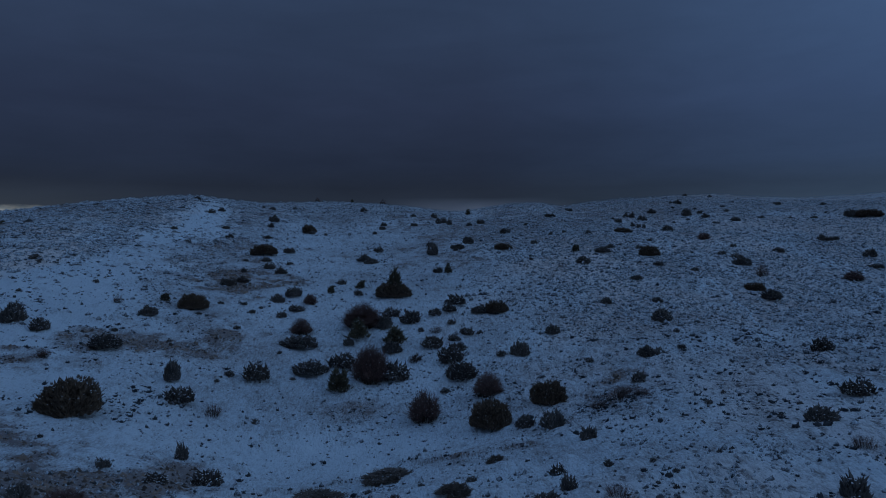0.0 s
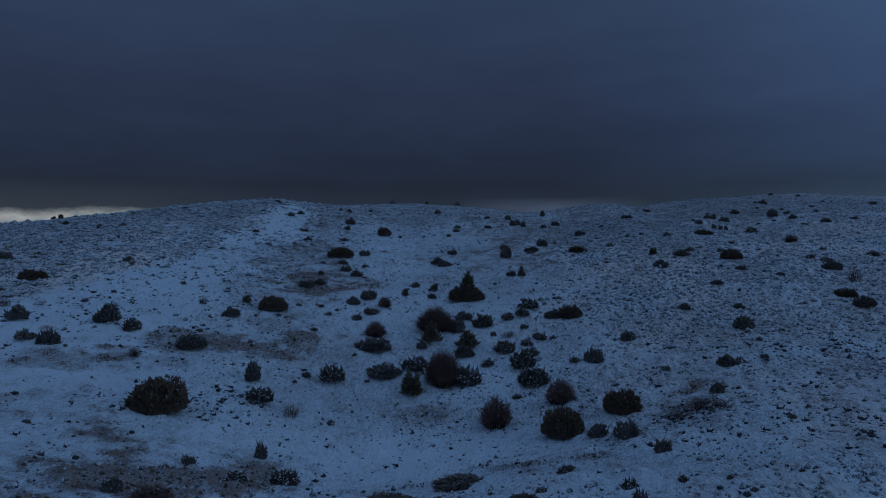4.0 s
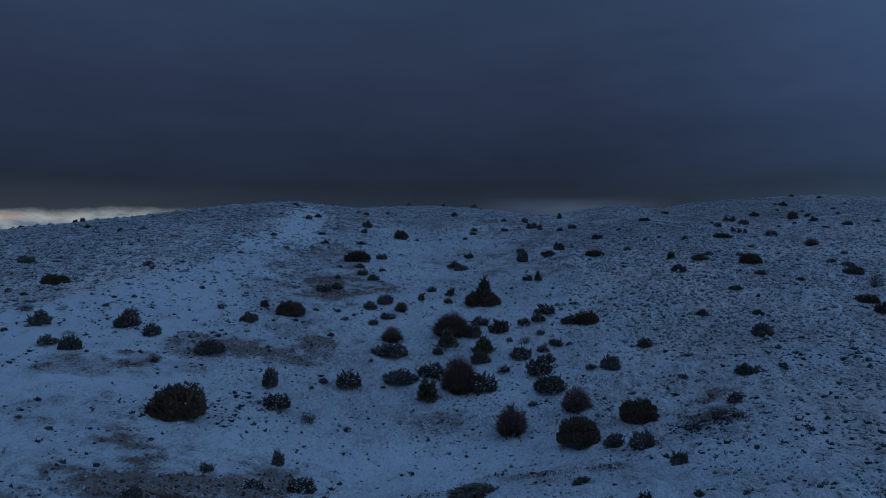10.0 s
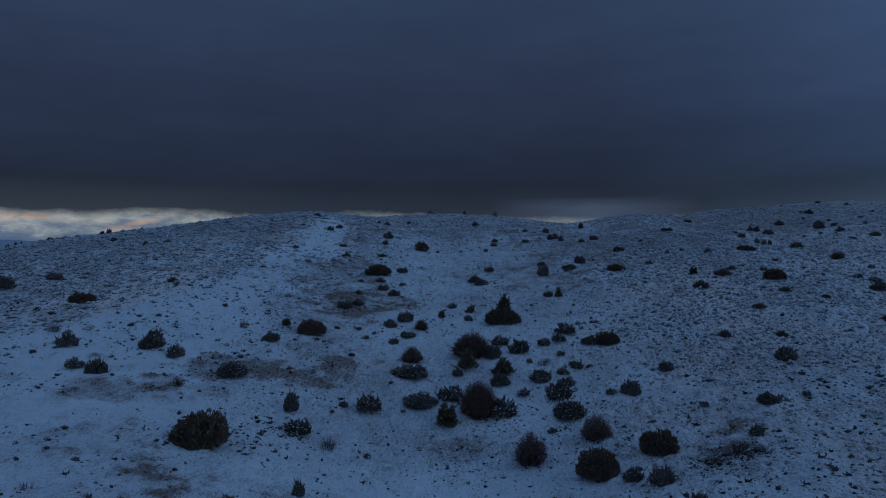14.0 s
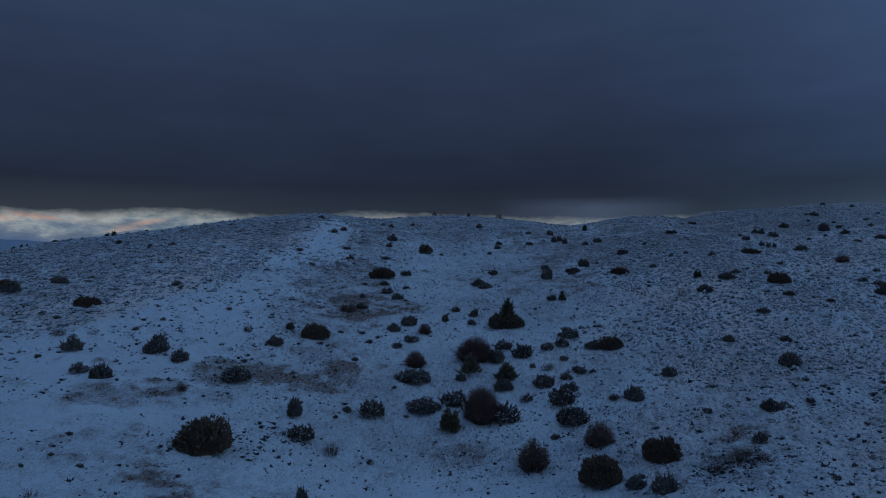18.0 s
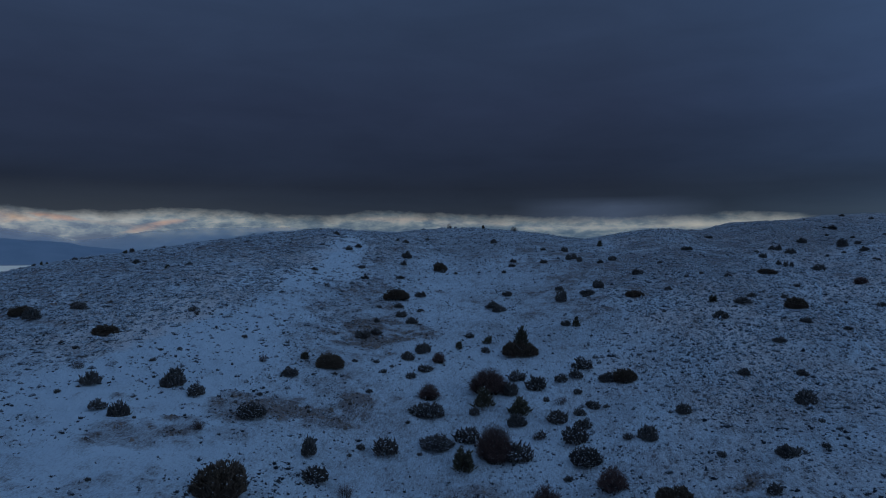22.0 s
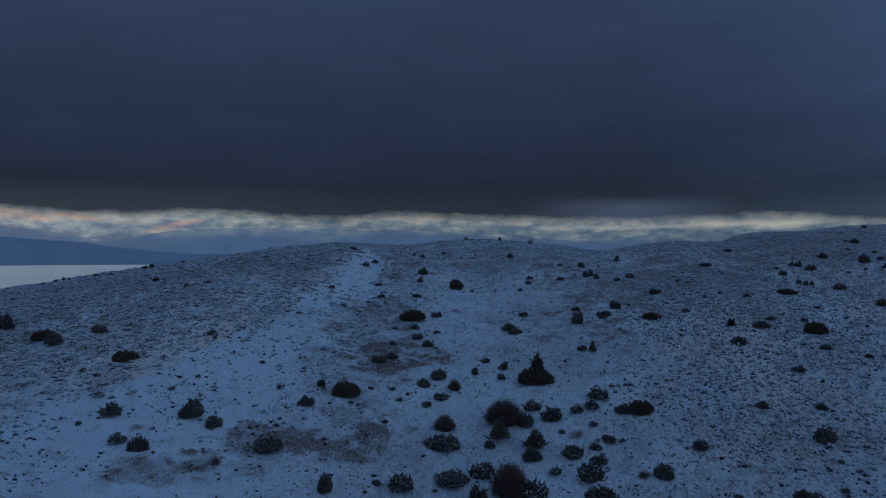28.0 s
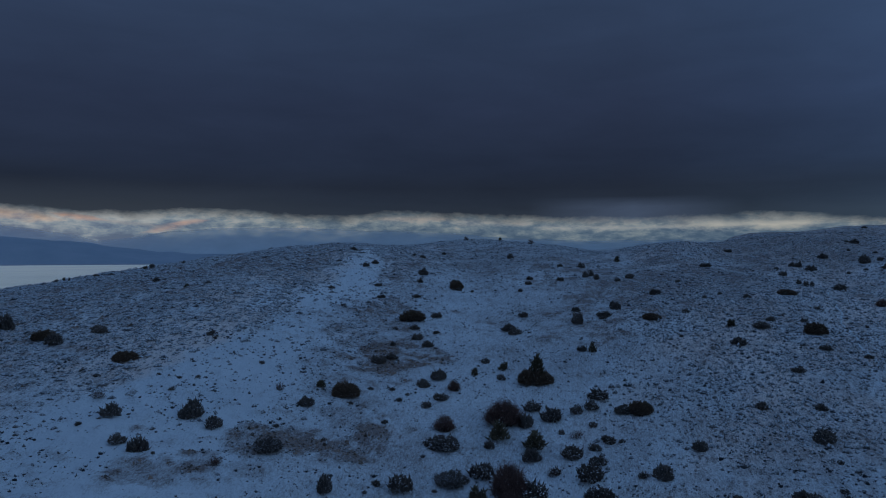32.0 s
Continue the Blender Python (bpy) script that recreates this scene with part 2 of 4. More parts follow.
def ground_material():
    m, t, b = material("snow_dusted_turf", 0.85)
    pos = t.nodes.new("ShaderNodeNewGeometry").outputs["Position"]
    sep = t.nodes.new("ShaderNodeSeparateXYZ")
    t.links.new(pos, sep.inputs[0])
    # snow streaks run down the slope
    drawn = combine(t, sep.outputs[0], math_node(t, "MULTIPLY", sep.outputs[1], 0.42), math_node(t, "MULTIPLY", sep.outputs[2], 0.6))
    at = t.nodes.new("ShaderNodeAttribute")
    at.attribute_name = "cover"
    cover = at.outputs["Fac"]
    tuft = t.nodes.new("ShaderNodeAttribute")
    tuft.attribute_name = "tuft"
    broad = noise_tex(t, pos, 0.14, 4.0, 0.6)
    medium = noise_tex(t, drawn, 1.6, 5.0, 0.65, 0.4)
    fine = noise_tex(t, drawn, 6.5, 3.0, 0.7, 0.2)
    grain = noise_tex(t, drawn, 19.0, 3.0, 0.65)
    # separate tufts poking through the snow
    cells = t.nodes.new("ShaderNodeTexVoronoi")
    cells.inputs["Scale"].default_value = 3.2
    shift = t.nodes.new("ShaderNodeVectorMath")
    shift.operation = "MULTIPLY_ADD"
    wob = t.nodes.new("ShaderNodeTexNoise")
    wob.inputs["Scale"].default_value = 3.0
    t.links.new(pos, wob.inputs["Vector"])
    t.links.new(wob.outputs["Color"], shift.inputs[0])
    shift.inputs[1].default_value = (0.45, 0.45, 0.45)
    t.links.new(drawn, shift.inputs[2])
    t.links.new(shift.outputs[0], cells.inputs["Vector"])
    pick = t.nodes.new("ShaderNodeSeparateColor")
    t.links.new(cells.outputs["Color"], pick.inputs[0])
    size = math_node(t, "MULTIPLY", math_node(t, "ADD", pick.outputs[0], 0.15), 0.46)
    spot = math_node(t, "MULTIPLY", math_node(t, "SUBTRACT", size, cells.outputs["Distance"]), 5.0, True)
    spot = math_node(t, "MULTIPLY", spot, tuft.outputs["Fac"])
    s = math_node(t, "ADD", cover, math_node(t, "MULTIPLY", math_node(t, "SUBTRACT", broad, 0.5), 0.55))
    # open snow lies calmer than the tufted slopes
    stir = math_node(t, "ADD", math_node(t, "MULTIPLY", tuft.outputs["Fac"], 0.5), 0.45, True)
    s = math_node(t, "ADD", s, math_node(t, "MULTIPLY", math_node(t, "MULTIPLY", math_node(t, "SUBTRACT", medium, 0.5), 0.9), stir))
    s = math_node(t, "ADD", s, math_node(t, "MULTIPLY", math_node(t, "MULTIPLY", math_node(t, "SUBTRACT", fine, 0.5), 1.6), stir))
    s = math_node(t, "ADD", s, math_node(t, "MULTIPLY", math_node(t, "SUBTRACT", grain, 0.5), 1.2))
    s = math_node(t, "SUBTRACT", s, math_node(t, "MULTIPLY", spot, 0.50))
    snow = ramp(t, s, [(0.02, (0, 0, 0)), (0.30, (0.5, 0.5, 0.5)), (0.66, (1, 1, 1))])
    turf = ramp(t, math_node(t, "ADD", math_node(t, "MULTIPLY", medium, 0.45), math_node(t, "MULTIPLY", fine, 0.55)), [(0.3, (0.185, 0.154, 0.145)), (0.55, (0.32, 0.272, 0.256)), (0.75, (0.45, 0.395, 0.37))])
    white = ramp(t, math_node(t, "ADD", math_node(t, "MULTIPLY", broad, 0.6), math_node(t, "MULTIPLY", grain, 0.4)), [(0.3, (0.65, 0.725, 0.775)), (0.7, (0.85, 0.905, 0.93))])
    turf = mix(t, math_node(t, "MULTIPLY", spot, 0.35), turf, (0.06, 0.058, 0.056))
    # dry straw shows through the thin snow of the tufted slopes
    white = mix(t, math_node(t, "MULTIPLY", math_node(t, "SUBTRACT", tuft.outputs["Fac"], 0.33, True), 1.0), white, (0.88, 0.74, 0.67))
    t.links.new(mix(t, snow, turf, white), b.inputs["Base Color"])
    h = math_node(t, "ADD", math_node(t, "MULTIPLY", fine, 1.0), math_node(t, "ADD", math_node(t, "MULTIPLY", grain, 0.5), math_node(t, "MULTIPLY", spot, 0.8)))
    bump(t, b, h, 1.0, 0.2)
    return m


def plant_material(name, dark, light, rough=0.85):
    m, t, b = material(name, rough)
    geo = t.nodes.new("ShaderNodeNewGeometry")
    info = t.nodes.new("ShaderNodeObjectInfo")
    tone = math_node(t, "ADD", math_node(t, "MULTIPLY", geo.outputs["Random Per Island"], 0.7), math_node(t, "MULTIPLY", info.outputs["Random"], 0.3))
    n = noise_tex(t, geo.outputs["Position"], 3.0, 3.0)
    tone = math_node(t, "ADD", math_node(t, "MULTIPLY", tone, 0.7), math_node(t, "MULTIPLY", n, 0.3))
    t.links.new(ramp(t, tone, [(0.2, dark), (0.85, light)]), b.inputs["Base Color"])
    return m


def frosted_grass_material(name, dark, light, reach):
    """Matted grass with snow caught on whatever faces up."""
    m, t, b = material(name, 0.9)
    geo = t.nodes.new("ShaderNodeNewGeometry")
    sep = t.nodes.new("ShaderNodeSeparateXYZ")
    t.links.new(geo.outputs["Normal"], sep.inputs[0])
    grass = ramp(t, geo.outputs["Random Per Island"], [(0.1, dark), (0.9, light)])
    n = noise_tex(t, geo.outputs["Position"], 9.0, 3.0, 0.65)
    caught = math_node(t, "ADD", math_node(t, "SUBTRACT", sep.outputs[2], reach), math_node(t, "MULTIPLY", math_node(t, "SUBTRACT", n, 0.5), 1.1))
    caught = math_node(t, "MULTIPLY", caught, 2.4, True)
    t.links.new(mix(t, caught, grass, (0.78, 0.83, 0.87)), b.inputs["Base Color"])
    return m


def snow_material():
    m, t, b = material("settled_snow", 0.8)
    pos = t.nodes.new("ShaderNodeNewGeometry").outputs["Position"]
    n = noise_tex(t, pos, 6.0, 4.0)
    t.links.new(ramp(t, n, [(0.3, (0.74, 0.77, 0.81)), (0.7, (0.90, 0.91, 0.92))]), b.inputs["Base Color"])
    bump(t, b, noise_tex(t, pos, 18.0, 3.0), 0.4, 0.03)
    return m


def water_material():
    m, t, b = material("self_lit_lake_water", 0.06)
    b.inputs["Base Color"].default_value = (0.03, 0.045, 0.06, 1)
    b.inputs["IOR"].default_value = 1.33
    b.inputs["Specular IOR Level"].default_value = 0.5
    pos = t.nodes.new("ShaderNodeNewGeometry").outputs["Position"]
    # The bright sky mirrored in the lake is put in as emission.
    glow_tone = noise_tex(t, pos, 0.003, 4.0)
    t.links.new(ramp(t, glow_tone, [(0.3, (0.44, 0.56, 0.60)), (0.7, (0.58, 0.70, 0.72))]), b.inputs["Emission Color"])
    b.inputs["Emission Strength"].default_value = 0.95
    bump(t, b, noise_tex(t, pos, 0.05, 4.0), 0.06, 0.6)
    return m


def mountain_material(name, low, high, hazy=0.0):
    m, t, b = material(name, 1.0)
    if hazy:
        # painted haze: alpha drops so the slopes fade out towards their tops
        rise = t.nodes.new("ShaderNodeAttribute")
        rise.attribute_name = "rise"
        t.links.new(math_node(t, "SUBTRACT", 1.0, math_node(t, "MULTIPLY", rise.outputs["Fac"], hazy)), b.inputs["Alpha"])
    pos = t.nodes.new("ShaderNodeNewGeometry").outputs["Position"]
    n = noise_tex(t, pos, 0.006, 6.0, 0.62)
    t.links.new(ramp(t, n, [(0.35, low), (0.68, high)]), b.inputs["Base Color"])
    return m


SNOWY_TURF = ground_material()
SNOW = snow_material()
NEEDLES = plant_material("juniper_needles", (0.062, 0.045, 0.034), (0.21, 0.142, 0.098))
NEEDLES_GREEN = plant_material("green_juniper_needles", (0.058, 0.052, 0.036), (0.19, 0.155, 0.10))
FROSTY = plant_material("frosted_needles", (0.046, 0.040, 0.038), (0.16, 0.130, 0.112))
BARK = plant_material("dark_bark", (0.035, 0.027, 0.022), (0.10, 0.078, 0.062))
TWIGS = plant_material("bare_brown_twigs", (0.10, 0.056, 0.050), (0.29, 0.168, 0.142))
LOW_NEEDLES = plant_material("dull_needles", (0.070, 0.064, 0.062), (0.23, 0.195, 0.172))
HEATH = plant_material("brown_heath", (0.045, 0.038, 0.033), (0.22, 0.17, 0.14))
DWARF_HEATH = plant_material("dwarf_heath", (0.022, 0.026, 0.034), (0.085, 0.086, 0.090))
HUMMOCK = frosted_grass_material("frosted_hummock", (0.024, 0.026, 0.032), (0.12, 0.110, 0.106), 0.78)
CLODS = frosted_grass_material("brown_turf", (0.062, 0.043, 0.033), (0.32, 0.225, 0.17), 1.02)
TUSSOCK = frosted_grass_material("frosted_tussock", (0.030, 0.033, 0.040), (0.13, 0.128, 0.13), 0.80)
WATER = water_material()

# ---- relief ----
# Heights of the hollow on rings of growing distance (rows) and bearings from west to east (columns).
RINGS = np.array([18, 26, 36, 48, 63, 82, 107, 140, 190.0])
BEARINGS = np.radians(np.linspace(-52, 44, 9))
RELIEF = [
    [-6.4, -6.5, -6.6, -6.3, -5.6, -5.4, -5.4, -5.3, -5.3],
    [-5.1, -5.2, -7.1, -9.7, -9.1, -6.9, -5.2, -4.5, -4.4],
    [-4.8, -4.7, -5.2, -6.7, -7.3, -5.8, -4.5, -4.2, -4.2],
    [-3.5, -3.2, -2.6, -3.3, -3.3, -2.6, -3.5, -4.4, -4.8],
    [-1.8, 0.7, 1.3, -1.8, -1.4, 1.3, -1.0, -3.7, -5.1],
    [-0.5, 3.7, 5.4, 3.0, 2.9, 4.7, 2.9, 0.2, -2.1],
    [-1.3, 3.4, 6.9, 7.7, 7.7, 7.8, 7.1, 5.5, 3.5],
    [-4.2, 0.9, 4.6, 6.9, 7.8, 8.8, 10.0, 10.3, 10.2],
    [-7.4, -4.2, 0.8, 3.1, 5.0, 7.6, 11.1, 14.3, 17.1],
]
# Knolls and dips along the crest.
CREST_RINGS = np.array([93, 114, 142.0])
CREST_BEARINGS = np.radians(np.arange(-46.8, 35, 3.4))
CREST = [
    [0.0, -0.5, 0.3, 0.1, 0.2, 0.4, 1.0, 1.1, 1.8, 1.2, 0.3, -0.3, 0.5, 0.3, -0.1, -0.3, 0.0, -1.0, -0.4, -1.1, 0.1, 0.0, 0.0, 0.0, 0.0],
    [-0.3, 0.0, -0.7, -0.3, -0.1, 0.1, -0.2, 0.4, -0.5, -0.2, 0.8, 1.2, 0.5, 0.2, -0.6, 0.4, 0.8, -0.4, 0.8, 0.3, -0.2, 0.0, 0.0, 0.0, 0.0],
    [-0.1, 0.0, 0.1, 0.0, 0.0, 0.0, 0.0, 0.0, 0.0, -0.2, -0.7, -0.5, 0.1, -0.8, -2.1, -1.1, -2.6, 1.1, 0.3, 1.1, 1.2, 0.3, -0.2, -0.1, 0.0],
]
RELIEF, CREST = np.array(RELIEF).ravel(), np.array(CREST).ravel()
DATUM = 8.0


def step(a, b, v):
    k = np.clip((v - a) / (b - a), 0, 1)
    return k * k * (3 - 2 * k)


def bells(lr, a, rings, bearings, sr, sa):
    g = np.exp(-((lr[..., None] - np.log(rings)) / sr) ** 2 / 2)[..., :, None] * np.exp(-((a[..., None] - bearings) / sa) ** 2 / 2)[..., None, :]
    return g.reshape(*lr.shape, -1)


def relief(x, y):
    """The height of the bare ground, without its roughness."""
    x, y = np.asarray(x, float), np.asarray(y, float)
    r, a = np.hypot(x, y), np.arctan2(x, y)
    lr = np.log(np.clip(r, 17, 212))
    ac = np.clip(a, radians(-56), radians(48))
    g = bells(lr, ac, RINGS, BEARINGS, 0.22, radians(9))
    h = g @ RELIEF / (g.sum(-1) + 1e-4) + bells(lr, ac, CREST_RINGS, CREST_BEARINGS, 0.12, radians(1.8)) @ CREST + DATUM
    back = step(radians(58), radians(120), np.abs(a))
    h = h * (1 - back) + (1.0 + 2.0 * np.sin(x * 0.05) * np.cos(y * 0.04)) * back
    mid = step(4, 20, r)
    h = h * mid + 1.5 * (1 - mid)
    far = step(190, 950, r)
    return h * (1 - far) + -75.0 * far


def value_noise(x, y, seed):
    """Smooth noise between -1 and 1 on a unit lattice."""
    xi, yi = np.floor(x).astype(np.int64), np.floor(y).astype(np.int64)
    u, v = x - xi, y - yi
    u, v = u * u * (3 - 2 * u), v * v * (3 - 2 * v)

    def at(i, j):
        k = (i * 374761393 + j * 668265263 + seed * 1274126177) & 0xFFFFFFFF
        k = ((k ^ (k >> 13)) * 1103515245 + 12345) & 0xFFFFFFFF
        return ((k ^ (k >> 16)) & 0xFFFF) / 32767.5 - 1

    return (at(xi, yi) * (1 - u) + at(xi + 1, yi) * u) * (1 - v) + (at(xi, yi + 1) * (1 - u) + at(xi + 1, yi + 1) * u) * v


RILL = -0.21


def hummocks(x, y):
    """Turf hummocks: broad steps on the west shoulder, small cobbles running down the east slope."""
    west = step(8, 22, -x) * np.maximum(0, value_noise(x / 0.8, y / 0.7, 5) + 0.6 * value_noise(x / 0.45, y / 0.5, 15) + 0.1)
    east = step(0, 9, x) * np.maximum(0, value_noise((x + RILL * y) / 0.42, (y - RILL * x) / 0.8, 6) + 0.1)
    return west, east


def roughness(x, y):
    near = 1 - step(150, 320, np.hypot(x, y))
    n = 0.10 * value_noise(x / 3.1, y / 3.1, 1) + 0.055 * value_noise(x / 1.1, y / 1.1, 2)
    n = n + 0.13 * np.maximum(0, value_noise(x / 0.6, y / 0.75, 3)) + 0.03 * value_noise(x / 0.27, y / 0.27, 4)
    west, east = hummocks(x, y)
    return (n + 0.13 * west + 0.06 * east) * near


# A low eroded bank at the foot of the hollow.
BANK_LINE = [(-6.5, 22.2), (-4.8, 22.7), (-1.7, 25.1), (1.3, 23.9), (2.9, 23.7)]


def bank_distance(x, y):
    """Distance from the bank's line, with a sign: positive beyond it."""
    best = np.full(np.shape(x), 99.0)
    for (ax, ay), (bx, by) in zip(BANK_LINE, BANK_LINE[1:]):
        ux, uy = bx - ax, by - ay
        k = np.clip(((x - ax) * ux + (y - ay) * uy) / (ux * ux + uy * uy), 0, 1)
        dx, dy = x - ax - k * ux, y - ay - k * uy
        d = np.hypot(dx, dy) * np.sign(ux * dy - uy * dx)
        best = np.where(np.abs(d) < np.abs(best), d, best)
    return best + 0.18 * value_noise(x / 0.8, y / 0.8, 61)


def ground_height(x, y):
    x, y = np.asarray(x, float), np.asarray(y, float)
    d = bank_distance(x, y)
    return relief(x, y) + roughness(x, y) + 0.14 * step(-0.1, 0.1, d) * (1 - step(0.15, 2.5, d))


# Snow lies thin or thick: x, y, half width, half depth, change of cover.
COVER = [
    (-11.3, 20.9, 3.8, 3.4, -0.98),
    (-16.1, 36.1, 4.8, 2.1, -0.22),
    (-10.9, 38.3, 2.6, 1.9, -0.20),
    (-14.2, 49.9, 2.5, 3.6, -0.45),
    (-4.1, 31.1, 1.9, 1.8, -0.45),
    (2.2, 23.0, 1.7, 2.3, -0.15),
    (7.2, 28.5, 1.3, 2.5, -0.30),
    (-18.2, 54.7, 5.1, 10.3, -0.23),
    (-14.7, 51.1, 3.0, 3.2, -0.17),
    (-45.6, 58.4, 15.6, 16.6, -0.20),
    (-41.8, 74.8, 15.3, 11.4, -0.35),
    (-11.4, 86.7, 8.5, 10.2, -0.16),
    (9.3, 79.1, 12.2, 16.2, -0.34),
    (28.4, 104.8, 13.1, 19.8, -0.20),
    (-31.7, 62.3, 6.2, 8.6, 0.35),
    (-28.5, 45.7, 6.6, 6.1, 0.30),
    (-27.4, 33.1, 5.3, 3.2, 0.30),
    (-27.5, 77.8, 2.7, 6.2, 0.40),
    (-10.6, 68.5, 5.1, 8.9, 0.08),
    (-25.5, 44.0, 4.9, 8.8, 0.25),
    (-5.0, 27.8, 4.5, 2.9, 0.25),
    (-3.0, 69.0, 6.5, 10.1, -0.10),
    (-4.0, 61.0, 5.5, 9.0, -0.12),
    (23.0, 74.0, 7.0, 12.0, 0.17),
    (13.2, 35.2, 10.0, 21.3, -0.12),
    (-36.9, 45.5, 11.4, 9.3, -0.08),
    (3.8, 28.9, 3.5, 4.6, -0.10),
    (-27.2, 82.5, 1.8, 4.7, 0.35),
    (-26.8, 73.7, 2.3, 3.7, 0.33),
    (-25.7, 65.2, 2.7, 4.0, 0.28),
    (-21.8, 77.7, 2.6, 7.5, -0.20),
    (-19.4, 60.9, 3.6, 6.3, -0.20),
]


# Bare grey turf with a clear edge: place, half width, half depth and strength.
BARE = [
    (-20.2, 30.3, 2.1, 2.0, 0.50), (-18.8, 31.6, 1.0, 1.2, 0.34), (-17.8, 35.2, 1.6, 2.0, 0.38), (-15.6, 36.4, 1.9, 2.1, 0.34), (-13.5, 36.3, 1.6, 1.7, 0.22),
    (-14.6, 40.3, 1.7, 1.8, 0.18), (-16.8, 32.3, 1.0, 1.0, 0.26), (-23.5, 33.5, 0.8, 1.0, 0.30), (-12.2, 38.4, 1.2, 1.4, 0.22),
]


# A smooth drift of snow lies along the west ridge: distance, bearings of its west and east edges.
DRIFT = np.array([(34, -46, -27), (43, -43, -26), (47, -39, -23.5), (51, -33, -22.5), (54, -30.3, -21.6), (58, -27.8, -20.8), (62, -24.8, -20.1), (68, -22.6, -19.4), (73, -20.8, -18.1), (80, -19.2, -16.8), (88, -18, -16.5)])


def snowdrift(x, y):
    """The smooth drift, and the windswept shoulder west of it, each from 0 to 1."""
    r, a = np.hypot(x, y), np.degrees(np.arctan2(x, y))
    a = a + 1.3 * value_noise(x / 4.2, y / 5.0, 91) + 0.8 * value_noise(x / 1.6, y / 2.0, 92) + 0.4 * value_noise(x / 0.6, y / 0.9, 93)
    west, east = np.interp(r, DRIFT[:, 0], DRIFT[:, 1]), np.interp(r, DRIFT[:, 0], DRIFT[:, 2])
    field = step(-1.8, 2.4, a - west) * step(-1.4, 1.6, east - a) * step(30, 38, r) * (1 - step(84, 90, r))
    shoulder = step(-0.5, 3.0, west - a) * step(36, 46, r)
    return field, shoulder


def cover(x, y):
    c = np.full(np.shape(x), 0.485)
    r = np.hypot(x, y)
    c = c - 0.19 * step(65, 105, r) - 0.04 * step(75, 115, r) * step(2, 25, x) + 0.08 * (1 - step(22, 42, r))
    # the brow of the near knoll, and the smoother snow beyond it
    c = c + step(-3, 4, x) * (0.07 * step(82, 87, r) * (1 - step(98, 112, r)) - 0.03 * step(55, 68, r) * (1 - step(80, 85, r)))
    field, shoulder = snowdrift(x, y)
    c = c + 0.15 * field - 0.09 * shoulder
    # hummock tops stand bare of snow
    west, east = hummocks(x, y)
    c = c + 0.10 * step(8, 22, -x) - 0.30 * west - 0.04 * east
    # rills worn down the east slope
    c = c + 0.13 * value_noise((x + RILL * y) / 0.42, (y - RILL * x) / 3.2, 51) * step(1.5, 8, x) * (1 - step(60, 85, r))
    p, q = 0.8 * x + 0.6 * y, 0.8 * y - 0.6 * x
    wob = 0.40 * value_noise(p / 2.3, q / 2.3, 7) + 0.30 * value_noise(q / 0.9, p / 0.9, 8) + 0.26 * value_noise(p / 0.4, q / 0.4, 9)
    tufts = 1.2 + 0.40 * value_noise(q / 1.1, p / 1.1, 10) + 0.40 * value_noise(p / 0.5, q / 0.5, 12)
    for px, py, hw, hd, k in COVER:
        away = np.array((px, py)) / math.hypot(px, py)
        u = (x - px) * away[1] - (y - py) * away[0]
        v = (x - px) * away[0] + (y - py) * away[1]
        q = np.sqrt((u / hw) ** 2 + (v / hd) ** 2) + wob * 1.4
        c = c + 0.82 * k * (1 - step(0.05, 1.6, q)) * (tufts if k < 0 else 1)
    for px, py, hw, hd, k in BARE:
        away = np.array((px, py)) / math.hypot(px, py)
        u = (x - px) * away[1] - (y - py) * away[0]
        v = (x - px) * away[0] + (y - py) * away[1]
        q = np.sqrt((u / hw) ** 2 + (v / hd) ** 2) + wob * 0.75
        c = c - k * (1 - step(0.6, 1.15, q)) * (0.75 + 0.25 * tufts)
    return c - 0.25 * (1 - step(0.03, 0.16, np.abs(bank_distance(x, y))))


def tuft_density(x, y):
    """How thickly tufts of grass stand through the snow."""
    r = np.hypot(x, y)
    east = step(-2, 9, x) * (0.75 + 0.25 * step(35, 55, r))
    west = step(14, 30, -x) * step(36, 55, r) * 0.9
    hollow = 0.30 * (1 - step(-2, 9, x))
    patchy = 0.75 + 0.5 * value_noise(x / 3.7, y / 5.0, 31) + 0.3 * value_noise(x / 1.4, y / 1.9, 32)
    field, shoulder = snowdrift(x, y)
    return np.clip((hollow + np.maximum(east, west)) * patchy * (1 - 0.75 * field), 0.02, 1.0)


def build_mesh(name, verts, faces, mat):
    me = bpy.data.meshes.new(name)
    me.from_pydata(verts, [], faces)
    me.materials.append(mat)
    return me


def grid_faces(rows, cols):
    i = (np.arange(rows - 1)[:, None] * cols + np.arange(cols - 1)).ravel()
    return np.stack([i, i + 1, i + cols + 1, i + cols], 1).tolist()


